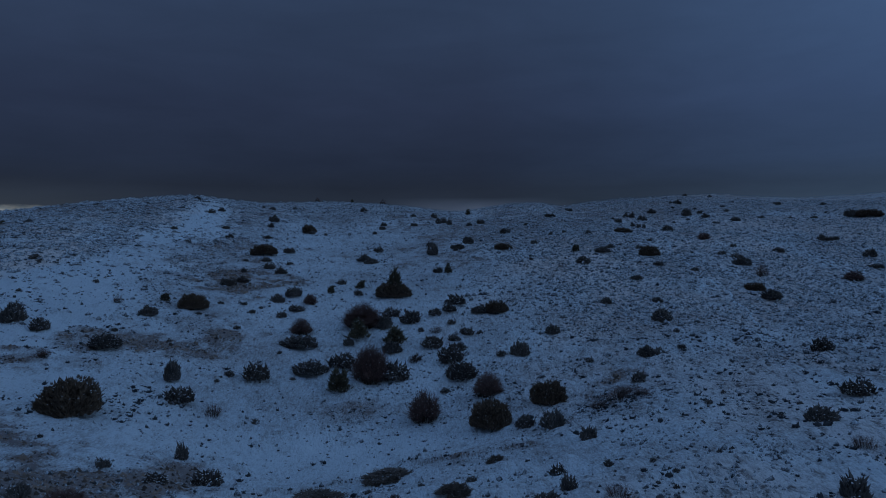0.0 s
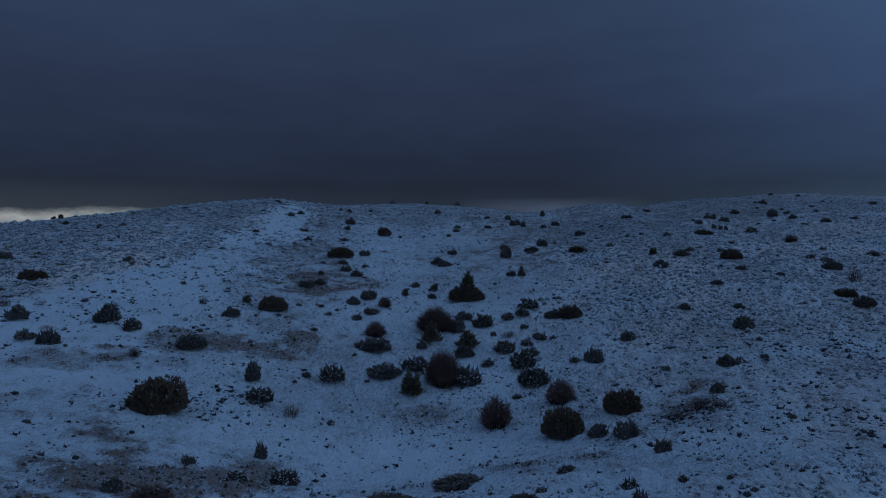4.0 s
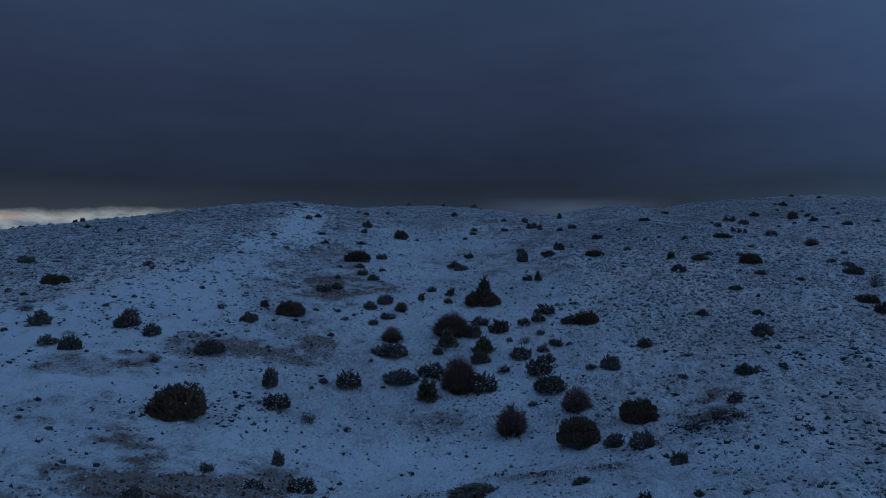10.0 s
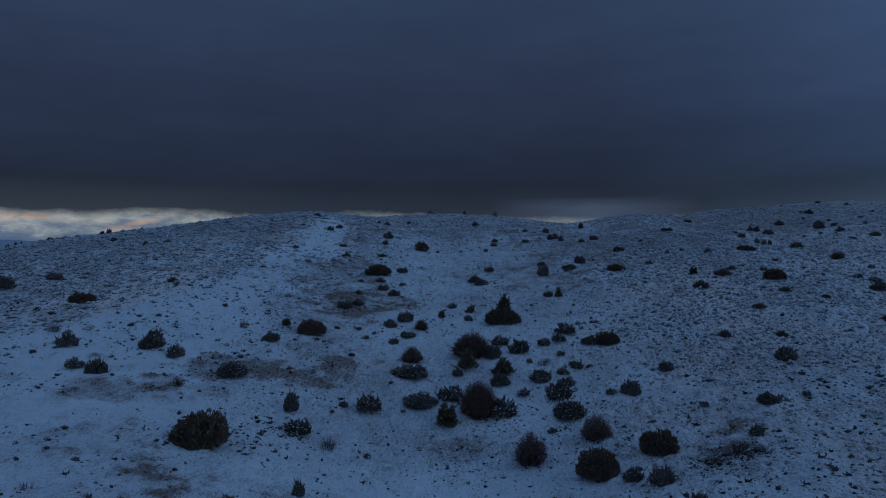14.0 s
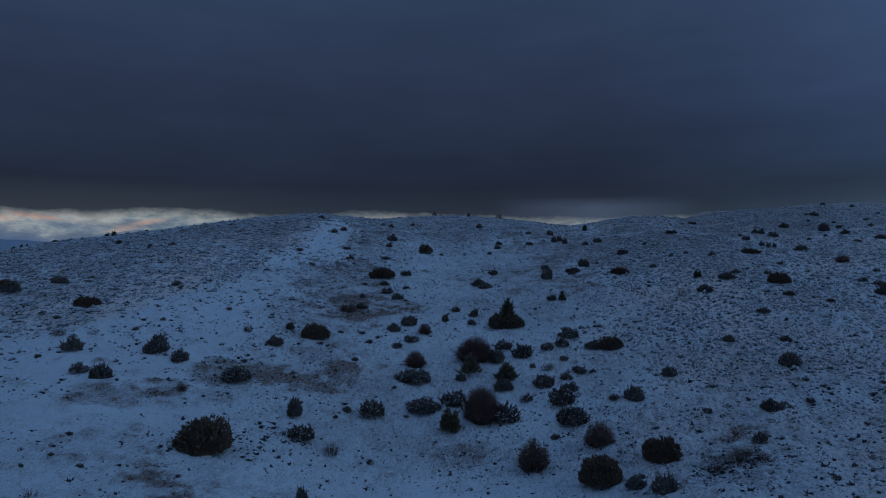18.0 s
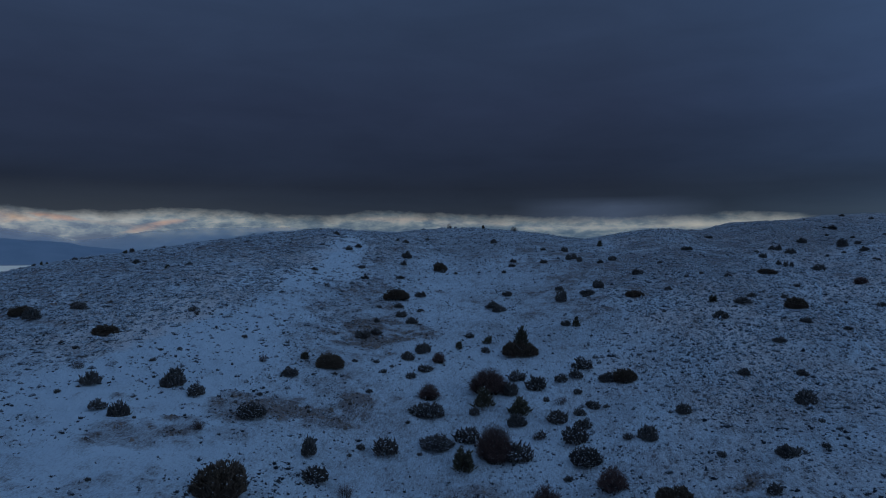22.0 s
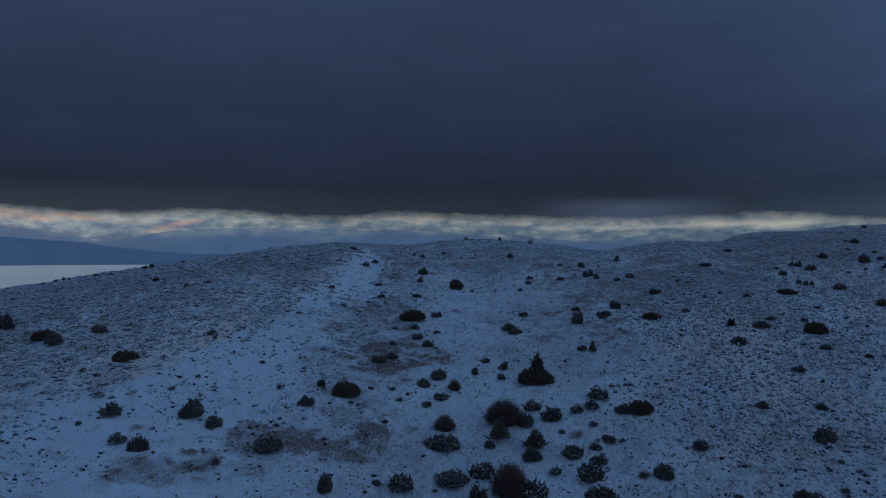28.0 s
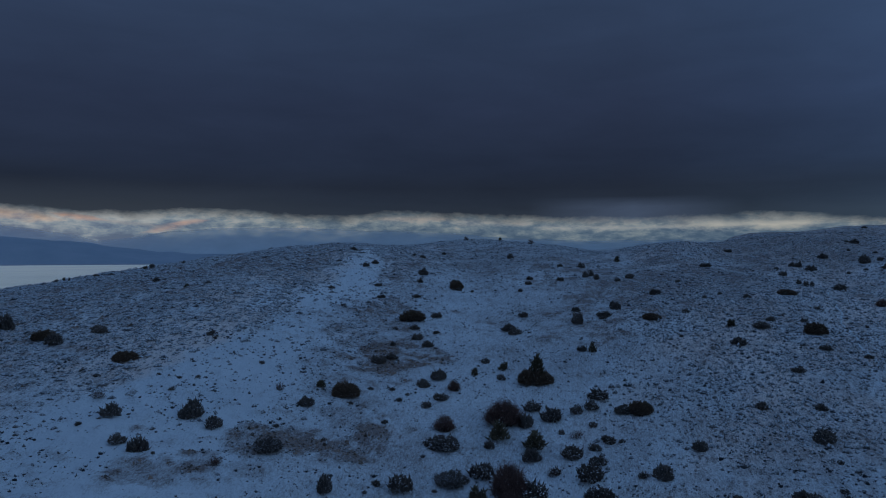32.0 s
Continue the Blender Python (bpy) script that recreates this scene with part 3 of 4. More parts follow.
def make_ground():
    az = np.concatenate([np.linspace(-180, -56, 32)[:-1], np.linspace(-56, 50, 560), np.linspace(50, 180, 32)[1:]])
    r = np.concatenate([[0.02], np.geomspace(2, 17, 14)[:-1], np.geomspace(17, 130, 330)[:-1], np.geomspace(130, 240, 70)[:-1], np.geomspace(240, 4900, 40)])
    R, A = np.meshgrid(r, np.radians(az), indexing="ij")
    X, Y = R * np.sin(A), R * np.cos(A)
    Z = ground_height(X, Y)
    verts = np.stack([X, Y, Z], -1).reshape(-1, 3)
    faces = [f[::-1] for f in grid_faces(len(r), len(az))] + [list(range(len(az)))]
    me = build_mesh("ground", verts.tolist(), faces, SNOWY_TURF)
    me.attributes.new("cover", "FLOAT", "POINT").data.foreach_set("value", cover(X, Y).ravel().astype(np.float32))
    me.attributes.new("tuft", "FLOAT", "POINT").data.foreach_set("value", tuft_density(X, Y).ravel().astype(np.float32))
    me.polygons.foreach_set("use_smooth", [True] * len(me.polygons))
    tagged(new("ground", me), "snow-dusted grassy hillside with bare brown patches", "hillside", kind="structure")


make_ground()


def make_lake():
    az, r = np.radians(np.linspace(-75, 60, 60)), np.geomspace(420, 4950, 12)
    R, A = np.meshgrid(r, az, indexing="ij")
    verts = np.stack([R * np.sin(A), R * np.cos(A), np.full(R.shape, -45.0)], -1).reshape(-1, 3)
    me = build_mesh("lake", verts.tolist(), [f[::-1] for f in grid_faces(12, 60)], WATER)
    tagged(new("backdrop_lake", me), "pale lake far beyond the ridge, glowing in place of reflected sky", "lake", kind="structure")


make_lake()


def make_range(name, label, mat, near, far, top, seed, west, east):
    """A mountain range between two distances; top: its crest's rise over the lake by bearing."""
    az = np.linspace(west, east, 220)
    k = np.linspace(0, 1, 14)
    K, A = np.meshgrid(k, az, indexing="ij")
    R = near + (far - near) * K
    crest = np.interp(A, [p[0] for p in top], [p[1] for p in top])
    rough = sum(value_noise(A * s, K * 3 + 0 * A, seed + i) * w for i, (s, w) in enumerate(((0.35, 7), (0.9, 5), (2.3, 2.5))))
    H = np.sin(np.minimum(K * 1.15, 1) * math.pi / 2) * np.maximum(crest + rough * step(0, 80, crest), 0)
    A = np.radians(A)
    verts = np.stack([R * np.sin(A), R * np.cos(A), H - 46.0], -1).reshape(-1, 3)
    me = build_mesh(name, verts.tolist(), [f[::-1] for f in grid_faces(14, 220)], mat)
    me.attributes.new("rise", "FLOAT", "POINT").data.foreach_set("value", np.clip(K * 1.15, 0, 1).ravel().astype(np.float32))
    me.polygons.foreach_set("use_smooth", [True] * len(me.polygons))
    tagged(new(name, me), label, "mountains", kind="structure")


# The blue-grey haze of distance is painted into both ranges' base colours.
make_range("backdrop_near_range", "dark blue mountains along the far lake shore, haze painted into their colour", mountain_material("near_range", (0.30, 0.36, 0.42), (0.36, 0.41, 0.47)),
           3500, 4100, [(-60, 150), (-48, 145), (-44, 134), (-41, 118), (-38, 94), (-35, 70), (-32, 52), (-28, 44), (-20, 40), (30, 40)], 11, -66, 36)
make_range("backdrop_far_range", "pale mountains under the cloud edge, faded by painted haze", mountain_material("far_range", (0.42, 0.50, 0.56), (0.50, 0.58, 0.64), 0.75),
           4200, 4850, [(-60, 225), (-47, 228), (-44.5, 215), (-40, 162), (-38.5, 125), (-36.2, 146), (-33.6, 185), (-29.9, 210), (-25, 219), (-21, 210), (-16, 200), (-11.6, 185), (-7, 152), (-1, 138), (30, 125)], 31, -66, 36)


# ---- shrubs ----
def spikes(base, way, length, width):
    """Three-sided spikes standing at base, pointing along way."""
    n = len(base)
    way = way / np.linalg.norm(way, axis=1, keepdims=True)
    side = np.cross(way, np.random.normal(size=(n, 3)))
    side /= np.linalg.norm(side, axis=1, keepdims=True)
    other = np.cross(way, side)
    v = np.empty((n, 4, 3))
    for i, a in enumerate((0, 2.094, 4.189)):
        v[:, i] = base + (side * math.cos(a) + other * math.sin(a)) * width[:, None]
    v[:, 3] = base + way * length[:, None]
    k = np.arange(n)[:, None] * 4
    f = np.concatenate([k + [0, 1, 3], k + [1, 2, 3], k + [2, 0, 3]])
    return v.reshape(-1, 3), f


def flecks(base, size):
    """Small flattened lumps."""
    n = len(base)
    shape = np.array([(1, 0, 0), (0, 1, 0), (-1, 0, 0), (0, -1, 0), (0, 0, 0.7)])
    v = base[:, None] + shape * (size[:, None] * np.random.uniform(0.6, 1.3, (n, 5)))[..., None]
    k = np.arange(n)[:, None] * 5
    f = np.concatenate([k + [0, 1, 4], k + [1, 2, 4], k + [2, 3, 4], k + [3, 0, 4]])
    return v.reshape(-1, 3), f


def joined(name, pieces, mat, smooth=False):
    vs, fs, n = [], [], 0
    for v, f in pieces:
        vs.append(v)
        fs.append(f + n)
        n += len(v)
    me = build_mesh(name, np.concatenate(vs).tolist(), np.concatenate(fs).tolist(), mat)
    if smooth:
        me.polygons.foreach_set("use_smooth", [True] * len(me.polygons))
    return me


def lobes(count):
    """Centres and half sizes of the columns that make up an upright crown one wide and one high."""
    out = [(0.0, 0.0, 0.30, 0.66)]
    while len(out) < count:
        r, a = 0.23 * math.sqrt(random.random()), random.uniform(0, 2 * math.pi)
        out.append((r * math.cos(a), r * math.sin(a), random.uniform(0.11, 0.19) * (1.1 - r), math.sqrt(max(0.1, 1 - (r / 0.46) ** 2 * 0.85)) * random.uniform(0.45, 1.0)))
    return out


def crown(count, lobe_count, upright=False, spray=0.085, lean=0.5, even=0.72):
    """Needle sprays of a crown, in unit size; returns spikes and their tips."""
    a = np.random.uniform(0, 2 * np.pi, count)
    if upright:
        L = np.array(lobes(lobe_count))
        weight = L[:, 2] * L[:, 3]
        L = L[np.random.choice(len(L), count, p=weight / weight.sum())]
        h = np.random.beta(1.3, 1.15, count)
        wide = L[:, 2] * np.clip(1.02 - h, 0, 1) ** 0.8 * np.random.uniform(0.55, 1.0, count)
        base = np.stack([L[:, 0] + wide * np.cos(a), L[:, 1] + wide * np.sin(a), h * L[:, 3] * 0.93], 1)
        way = np.stack([np.cos(a) * lean, np.sin(a) * lean, np.full(count, 0.9)], 1) + np.random.normal(0, 0.22, (count, 3))
        way += base * [0.8, 0.8, 0]
    else:
        # a low spreading dome of upright shoots, uneven in plan and height
        q = np.sqrt(np.random.random(count))
        p = np.random.uniform(0, 2 * np.pi, 3)
        reach = 0.45 * (1 + 0.13 * np.sin(2 * a + p[0]) + 0.09 * np.sin(3 * a + p[1]) + 0.06 * np.sin(7 * a + p[2]))
        x, y = reach * q * np.cos(a), reach * q * np.sin(a)
        tufts = lobe_count * 5
        ca, cq = np.random.uniform(0, 2 * np.pi, tufts), 0.45 * np.sqrt(np.random.random(tufts))
        near = np.argmin((x[:, None] - cq * np.cos(ca)) ** 2 + (y[:, None] - cq * np.sin(ca)) ** 2, 1)
        top = (1 - q ** 2.6) ** 0.7 * np.random.uniform(even, 1.0, tufts)[near]
        z = top * np.random.beta(1.9, 0.9, count) * 0.88
        tuck = 1 - 0.20 * (1 - z / 0.88) ** 2
        base = np.stack([x * tuck, y * tuck, z], 1)
        way = np.stack([np.cos(a) * q * lean, np.sin(a) * q * lean, np.full(count, 0.95)], 1) + np.random.normal(0, 0.17, (count, 3))
    length = spray * np.random.uniform(0.5, 1.3, count) * np.where(np.random.random(count) < 0.14, 1.7, 1.0)
    v, f = spikes(base, way, length, length * 0.17)
    tips = base + way * (length * 0.85)[:, None]
    fit = np.array([0.5 / np.percentile(np.abs(v[:, 0]), 99), 0.5 / np.percentile(np.abs(v[:, 1]), 99), 1 / np.percentile(v[:, 2], 99.3)])
    return (v * fit, f), tips * fit


def stems(count, reach, thick, tall=1.0, spread=0.10):
    a, r = np.random.uniform(0, 2 * np.pi, count), np.sqrt(np.random.random(count))
    base = np.stack([spread * r * np.cos(a), spread * r * np.sin(a), np.full(count, -0.08)], 1)
    top = np.stack([reach * r * np.cos(a), reach * r * np.sin(a), tall * np.sqrt(np.clip(1.05 - r * r, 0, 1)) * np.random.uniform(0.65, 1.0, count)], 1)
    way = top - base
    return spikes(base, way, np.linalg.norm(way, axis=1), np.full(count, thick)), base, top


def twig_ball(count, twigs, thick):
    (sv, sf), base, top = stems(count, 0.46, thick, spread=0.27)
    k = np.random.randint(0, count, count * twigs)
    u = np.random.uniform(0.35, 0.95, count * twigs)
    b = base[k] + (top[k] - base[k]) * u[:, None]
    way = (top[k] - base[k]) * 0.6 + np.random.normal(0, 0.28, (len(k), 3))
    length = np.random.uniform(0.10, 0.26, len(k))
    return (sv, sf), spikes(b, way, length, np.full(len(k), thick * 0.55)), b


def part(name, me, parent, label="", kind=""):
    ob = new(name, me)
    ob.parent = parent
    return tagged(ob, label, kind=kind)


def shrub_meshes(kind, size):
    """The meshes of one kind of shrub, as (part name, mesh, label)."""
    many = (420, 1400, 7000)[size]
    snowy = (0.09, 0.085, 0.034)[size]
    fleck = (0.036, 0.024, 0.012)[size]
    if kind in ("juniper", "upright", "frosted", "low"):
        spray = (0.21, 0.140, 0.074)[size] * {"juniper": 1, "upright": 0.8, "frosted": 1.35, "low": 1.3}[kind]
        up = kind == "upright"
        sp, tips = crown(int(many * {"juniper": 1, "upright": 0.9, "frosted": 0.36, "low": 0.55}[kind]), (5, 9, 26)[size] // (2 if up else 1), up, spray, 0.38 if not up else 0.35, (0.30, 0.34, 0.44)[size])
        needles = {"juniper": NEEDLES if size == 2 else LOW_NEEDLES, "upright": NEEDLES_GREEN, "frosted": FROSTY, "low": LOW_NEEDLES}[kind]
        if kind == "frosted":
            snowy, fleck = 0.30, fleck * 1.5
        keep = tips[(np.random.random(len(tips)) < snowy) & (tips[:, 2] > 0.12)]
        st, _, _ = stems(7, 0.30, 0.018, 0.6)
        return [("foliage", joined("foliage", [sp], needles), ""), ("woody_base", joined("woody_base", [st], BARK), "dark woody stems"),
                ("snow", joined("snow", [flecks(keep, np.random.uniform(0.6, 1.4, len(keep)) * fleck)], SNOW), "flecks of settled snow")]
    if kind in ("twiggy", "sparse"):
        n = {"twiggy": (90, 260, 620), "sparse": (45, 110, 240)}[kind][size]
        st, tw, b = twig_ball(n, 9 if kind == "twiggy" else 5, ((0.016, 0.010, 0.006) if kind == "twiggy" else (0.010, 0.006, 0.005))[size])
        keep = b[np.random.random(len(b)) < 0.03]
        return [("woody_base", joined("woody_base", [st], BARK), "thin dark stems"), ("twig_mass", joined("twig_mass", [tw], TWIGS), ""),
                ("snow", joined("snow", [flecks(keep, np.random.uniform(0.6, 1.4, len(keep)) * fleck * 0.8)], SNOW), "flecks of settled snow")]
    count = 3600
    a, r = np.random.uniform(0, 2 * np.pi, count), np.sqrt(np.random.random(count)) * 0.5
    r = r * (1 + 0.25 * np.sin(a * 3 + 1) + 0.15 * np.sin(a * 5))
    base_x, base_y = r * np.cos(a), r * np.sin(a)
    base = np.stack([base_x, base_y, 0.88 * np.clip(1 - (r / 0.62) ** 2, 0, 1) * np.random.uniform(0.35, 1, count) * (0.8 + 0.35 * np.sin(base_x * 17 + 2) * np.sin(base_y * 13))], 1)
    way = np.stack([np.cos(a) * r, np.sin(a) * r, np.full(count, 0.6)], 1) + np.random.normal(0, 0.25, (count, 3))
    length = np.random.uniform(0.07, 0.22, count)
    keep = base[np.random.random(count) < 0.05] + [0, 0, 0.06]
    return [("foliage", joined("foliage", [spikes(base, way, length, length * 0.12)], HEATH), ""),
            ("snow", joined("snow", [flecks(keep, np.random.uniform(0.009, 0.021, len(keep)))], SNOW), "flecks of settled snow")]


KINDS = {
    "juniper": ("juniper_bush", "dark spreading juniper bush on the snowy slope", "bush"),
    "upright": ("upright_juniper", "dark pointed upright juniper on the snowy slope", "bush"),
    "frosted": ("frosted_bush", "grey-green bush speckled with settled snow", "bush"),
    "low": ("low_shrub", "small low dark shrub poking out of snow", "shrub"),
    "twiggy": ("bare_bush", "leafless brown bush of dense thin twigs", "bush"),
    "sparse": ("sparse_bush", "thin leafless shrub with see-through twigs", "shrub"),
    "heath": ("heath_mound", "low brown heath mound dusted with snow", "shrub"),
}
BANK = {}


def plant(kind, x, y, w, h):
    size = 0 if w < 0.75 else 1 if w < 1.5 else 2
    turn = random.uniform(0, 360)
    if kind in ("twiggy", "sparse"):
        w, h = w * 1.17, h * 1.12
    else:
        w, h = (w, h * 0.77) if size == 2 and kind != "upright" else (w * 0.95, h * 0.98)
    key = (kind, size, random.randrange(3))
    if key not in BANK:
        BANK[key] = shrub_meshes(kind, size)
    name, label, category = KINDS[kind]
    if size == 2 and kind == "juniper":
        label = "large dark juniper bush with upright spiky tips"
    if size == 0 and kind == "juniper":
        label = "small dark juniper bush standing in thin snow"
    if size == 2 and kind == "frosted":
        label = "wide rounded bush thickly speckled with snow"
    if size == 2 and kind == "twiggy":
        label = "tall leafless brown bush of dense thin twigs"
    ob = new(name)
    ob.empty_display_size = 0.2
    z = float(ground_height(x, y))
    ob.matrix_basis = pose(x, y, z - 0.04, 0, 0, turn) @ Matrix.Diagonal((w, w, h, 1))
    for part_name, me, part_label in BANK[key]:
        part(part_name, me, ob, part_label, "stuff")
    return tagged(ob, label, category, "shrubs on the hillside")


# x, y, width and height of each shrub, from near to far.
JUNIPERS = [
    (-12.4, 32.2, 0.79, 0.86),
    (-9.4, 25.3, 0.51, 0.57),
    (2.4, 16.3, 0.63, 0.2), (3.0, 16.9, 0.39, 0.39), (8.9, 15.2, 0.71, 0.48), (-11.4, 18.9, 0.56, 0.41),
    (4.6, 22.4, 0.64, 0.43), (11.1, 20.7, 0.89, 0.41), (-11.2, 23.0, 0.39, 0.32), (4.0, 25.6, 0.92, 0.55),
    (3.1, 26.6, 0.85, 0.43), (1.9, 27.9, 1.7, 1.18), (4.4, 29.2, 1.53, 1.03), (8.1, 29.1, 0.69, 0.38),
    (-14.4, 27.2, 2.35, 1.55), (4.0, 36.3, 0.97, 0.64),
    (-22.2, 31.3, 1.03, 0.72), (-2.8, 38.6, 1.08, 0.58), (6.1, 39.1, 0.8, 0.49), (-20.5, 35.8, 0.9, 0.52),
    (12.3, 39.6, 1.16, 0.67), (-22.4, 36.0, 0.86, 0.53), (-3.5, 42.3, 0.97, 0.74), (-22.2, 36.4, 1.35, 0.9),
]
JUNIPERS_BEYOND = [
    (-26.2, 34.5, 1.05, 0.65), (2.3, 43.8, 1.06, 0.49), (3.3, 43.8, 1.5, 0.82), (-17.1, 40.9, 1.01, 0.55),
    (-15.4, 43.4, 1.75, 1.03), (-11.0, 46.7, 0.91, 0.54), (-3.5, 48.6, 2.2, 1.15), (-10.3, 48.5, 1.13, 0.62),
    (21.5, 46.0, 1.35, 0.63), (-31.2, 42.4, 1.68, 0.73), (21.8, 49.2, 1.57, 0.67), (11.1, 55.7, 1.08, 0.56),
    (-37.7, 43.4, 1.15, 0.78), (-6.2, 59.1, 0.9, 0.52), (-39.8, 44.8, 1.65, 0.81), (17.4, 59.5, 1.73, 1.0),
    (-0.9, 62.1, 1.02, 0.93), (5.3, 62.6, 1.59, 0.62), (24.7, 58.1, 1.44, 0.78), (-15.7, 61.6, 2.26, 1.03),
    (-44.8, 46.3, 1.45, 1.19), (2.4, 65.9, 0.9, 0.64), (24.5, 61.7, 0.76, 0.41), (6.3, 71.2, 1.18, 0.53),
]
JUNIPERS_FURTHER = [
    (30.8, 64.6, 1.09, 0.44), (38.4, 63.2, 1.13, 0.74), (18.4, 72.2, 1.57, 0.63), (-14.1, 74.3, 1.51, 0.93),
    (-14.5, 75.8, 1.28, 0.58), (-44.1, 64.8, 0.9, 0.48), (4.2, 78.9, 0.89, 0.48), (24.4, 76.6, 1.2, 0.68),
    (-18.8, 78.2, 1.12, 0.8), (-1.1, 85.9, 0.85, 0.63), (34.1, 81.9, 1.09, 0.49), (-51.7, 75.0, 0.65, 0.49),
    (-10.4, 91.8, 0.69, 0.45), (32.5, 87.1, 0.98, 0.59), (32.2, 93.0, 1.34, 0.96), (49.9, 86.3, 1.39, 0.87),
    (51.9, 85.9, 3.18, 1.0), (35.5, 106.7, 1.12, 0.68), (48.6, 102.4, 1.12, 0.48),
]
FROSTED = [
    (0.4, 36.5, 1.3, 0.91), (0.9, 34.4, 1.53, 0.94), (3.1, 19.0, 0.49, 0.29), (-9.1, 22.2, 0.8, 0.36), (-7.8, 23.3, 1.0, 0.49), (13.6, 23.1, 1.02, 0.47),
    (-11.4, 30.4, 1.28, 0.65), (16.6, 30.8, 0.97, 0.61), (-2.4, 35.0, 1.42, 0.87), (-9.1, 34.3, 1.3, 0.79),
    (-6.7, 35.7, 1.66, 0.81), (-5.3, 36.7, 1.36, 0.69), (-1.4, 37.2, 0.67, 0.36), (0.8, 38.1, 1.03, 0.42),
    (-16.6, 34.5, 1.5, 0.81), (-0.6, 38.8, 1.18, 0.63), (-23.8, 31.9, 0.92, 0.45), (-8.0, 39.3, 1.98, 0.8),
    (1.4, 40.2, 0.77, 0.38), (-20.5, 35.7, 0.94, 0.56), (-2.0, 43.3, 1.37, 0.75), (-0.5, 43.9, 0.83, 0.44),
    (0.4, 44.2, 0.9, 0.49), (-3.3, 44.6, 1.13, 0.56), (0.8, 45.9, 1.45, 0.63), (-9.4, 45.1, 1.04, 0.41),
]
SPARSE = [
    (4.0, 16.0, 0.76, 0.3), (10.9, 18.2, 0.75, 0.37), (-16.1, 19.4, 0.6, 0.32), (6.9, 27.3, 0.95, 0.62), (6.0, 27.0, 0.8, 0.32), (7.7, 27.1, 0.85, 0.34), (6.4, 27.9, 0.7, 0.3), (7.4, 28.0, 0.75, 0.32),
    (-9.9, 30.1, 0.92, 0.63), (-18.1, 31.7, 0.83, 0.45), (-18.1, 31.8, 0.7, 0.46), (-1.5, 37.1, 0.85, 0.42),
    (-0.4, 40.8, 0.93, 0.46), (-28.5, 36.4, 0.89, 0.41), (-19.5, 42.1, 0.46, 0.57), (-19.5, 42.2, 0.59, 0.64),
    (24.5, 54.1, 1.13, 1.11), (-9.1, 107.2, 1.07, 0.85), (-19.7, 110.4, 0.83, 0.82),
]
UPRIGHT = [
    (-5.0, 33.9, 1.22, 1.02), (-2.7, 39.9, 1.27, 0.9),
    (-4.8, 40.4, 1.19, 1.06), (-17.2, 43.6, 0.59, 0.52), (-7.9, 49.6, 0.57, 0.56), (-6.0, 50.7, 0.71, 0.63),
    (-3.45, 48.9, 1.25, 1.75), (0.4, 54.5, 0.65, 0.78), (11.3, 59.8, 0.77, 0.6), (-38.8, 62.0, 0.55, 0.45),
    (3.2, 90.0, 0.67, 0.77), (-58.2, 69.0, 0.29, 0.38), (-52.3, 74.5, 0.57, 0.45), (-61.0, 71.4, 0.41, 0.5),
    (-14.3, 111.0, 0.55, 0.54),
]
LOW = [
    (5.4, 16.3, 0.21, 0.13), (-1.2, 17.4, 0.42, 0.22), (5.1, 16.7, 0.14, 0.11), (5.7, 17.2, 0.2, 0.11),
    (0.7, 18.5, 0.27, 0.18), (4.4, 18.0, 0.13, 0.09), (0.8, 18.8, 0.24, 0.18), (-2.0, 18.8, 0.21, 0.14),
    (-0.6, 19.0, 0.21, 0.14), (4.4, 18.7, 0.31, 0.19), (5.5, 18.5, 0.2, 0.13), (4.8, 18.9, 0.16, 0.09),
    (7.3, 18.6, 0.18, 0.13), (7.7, 18.7, 0.19, 0.09), (8.0, 21.7, 0.22, 0.12), (10.3, 21.5, 0.2, 0.12),
    (11.3, 22.3, 0.24, 0.12), (-11.1, 23.2, 0.3, 0.27), (9.2, 24.4, 0.33, 0.17), (-13.7, 23.9, 0.21, 0.13),
    (10.2, 25.6, 0.25, 0.13), (-18.0, 21.2, 0.23, 0.14), (-16.8, 22.6, 0.33, 0.18), (-17.8, 22.4, 0.24, 0.12),
]
LOW_BEYOND = [
    (-8.0, 30.0, 0.41, 0.22), (-19.0, 24.9, 0.31, 0.16), (0.1, 32.9, 0.48, 0.26), (7.5, 32.9, 0.3, 0.15),
    (9.7, 32.8, 1.26, 0.47), (7.0, 33.6, 0.47, 0.23), (-10.7, 33.2, 0.28, 0.17), (-7.4, 34.6, 0.29, 0.17),
    (11.4, 33.6, 0.41, 0.2), (-10.4, 34.2, 0.5, 0.31), (3.0, 36.4, 0.54, 0.29), (-21.3, 31.3, 0.22, 0.14),
    (-8.7, 37.5, 0.28, 0.19), (12.2, 36.8, 0.36, 0.22), (0.6, 39.5, 0.71, 0.38), (-5.3, 39.5, 0.66, 0.45),
    (2.1, 40.3, 0.38, 0.26), (1.2, 40.4, 0.53, 0.32), (-17.5, 37.5, 0.35, 0.23), (-1.3, 41.4, 0.37, 0.3),
    (0.5, 42.1, 0.6, 0.3), (-11.9, 40.7, 0.44, 0.24), (-27.0, 32.9, 0.39, 0.18), (-26.6, 34.0, 0.28, 0.15),
]
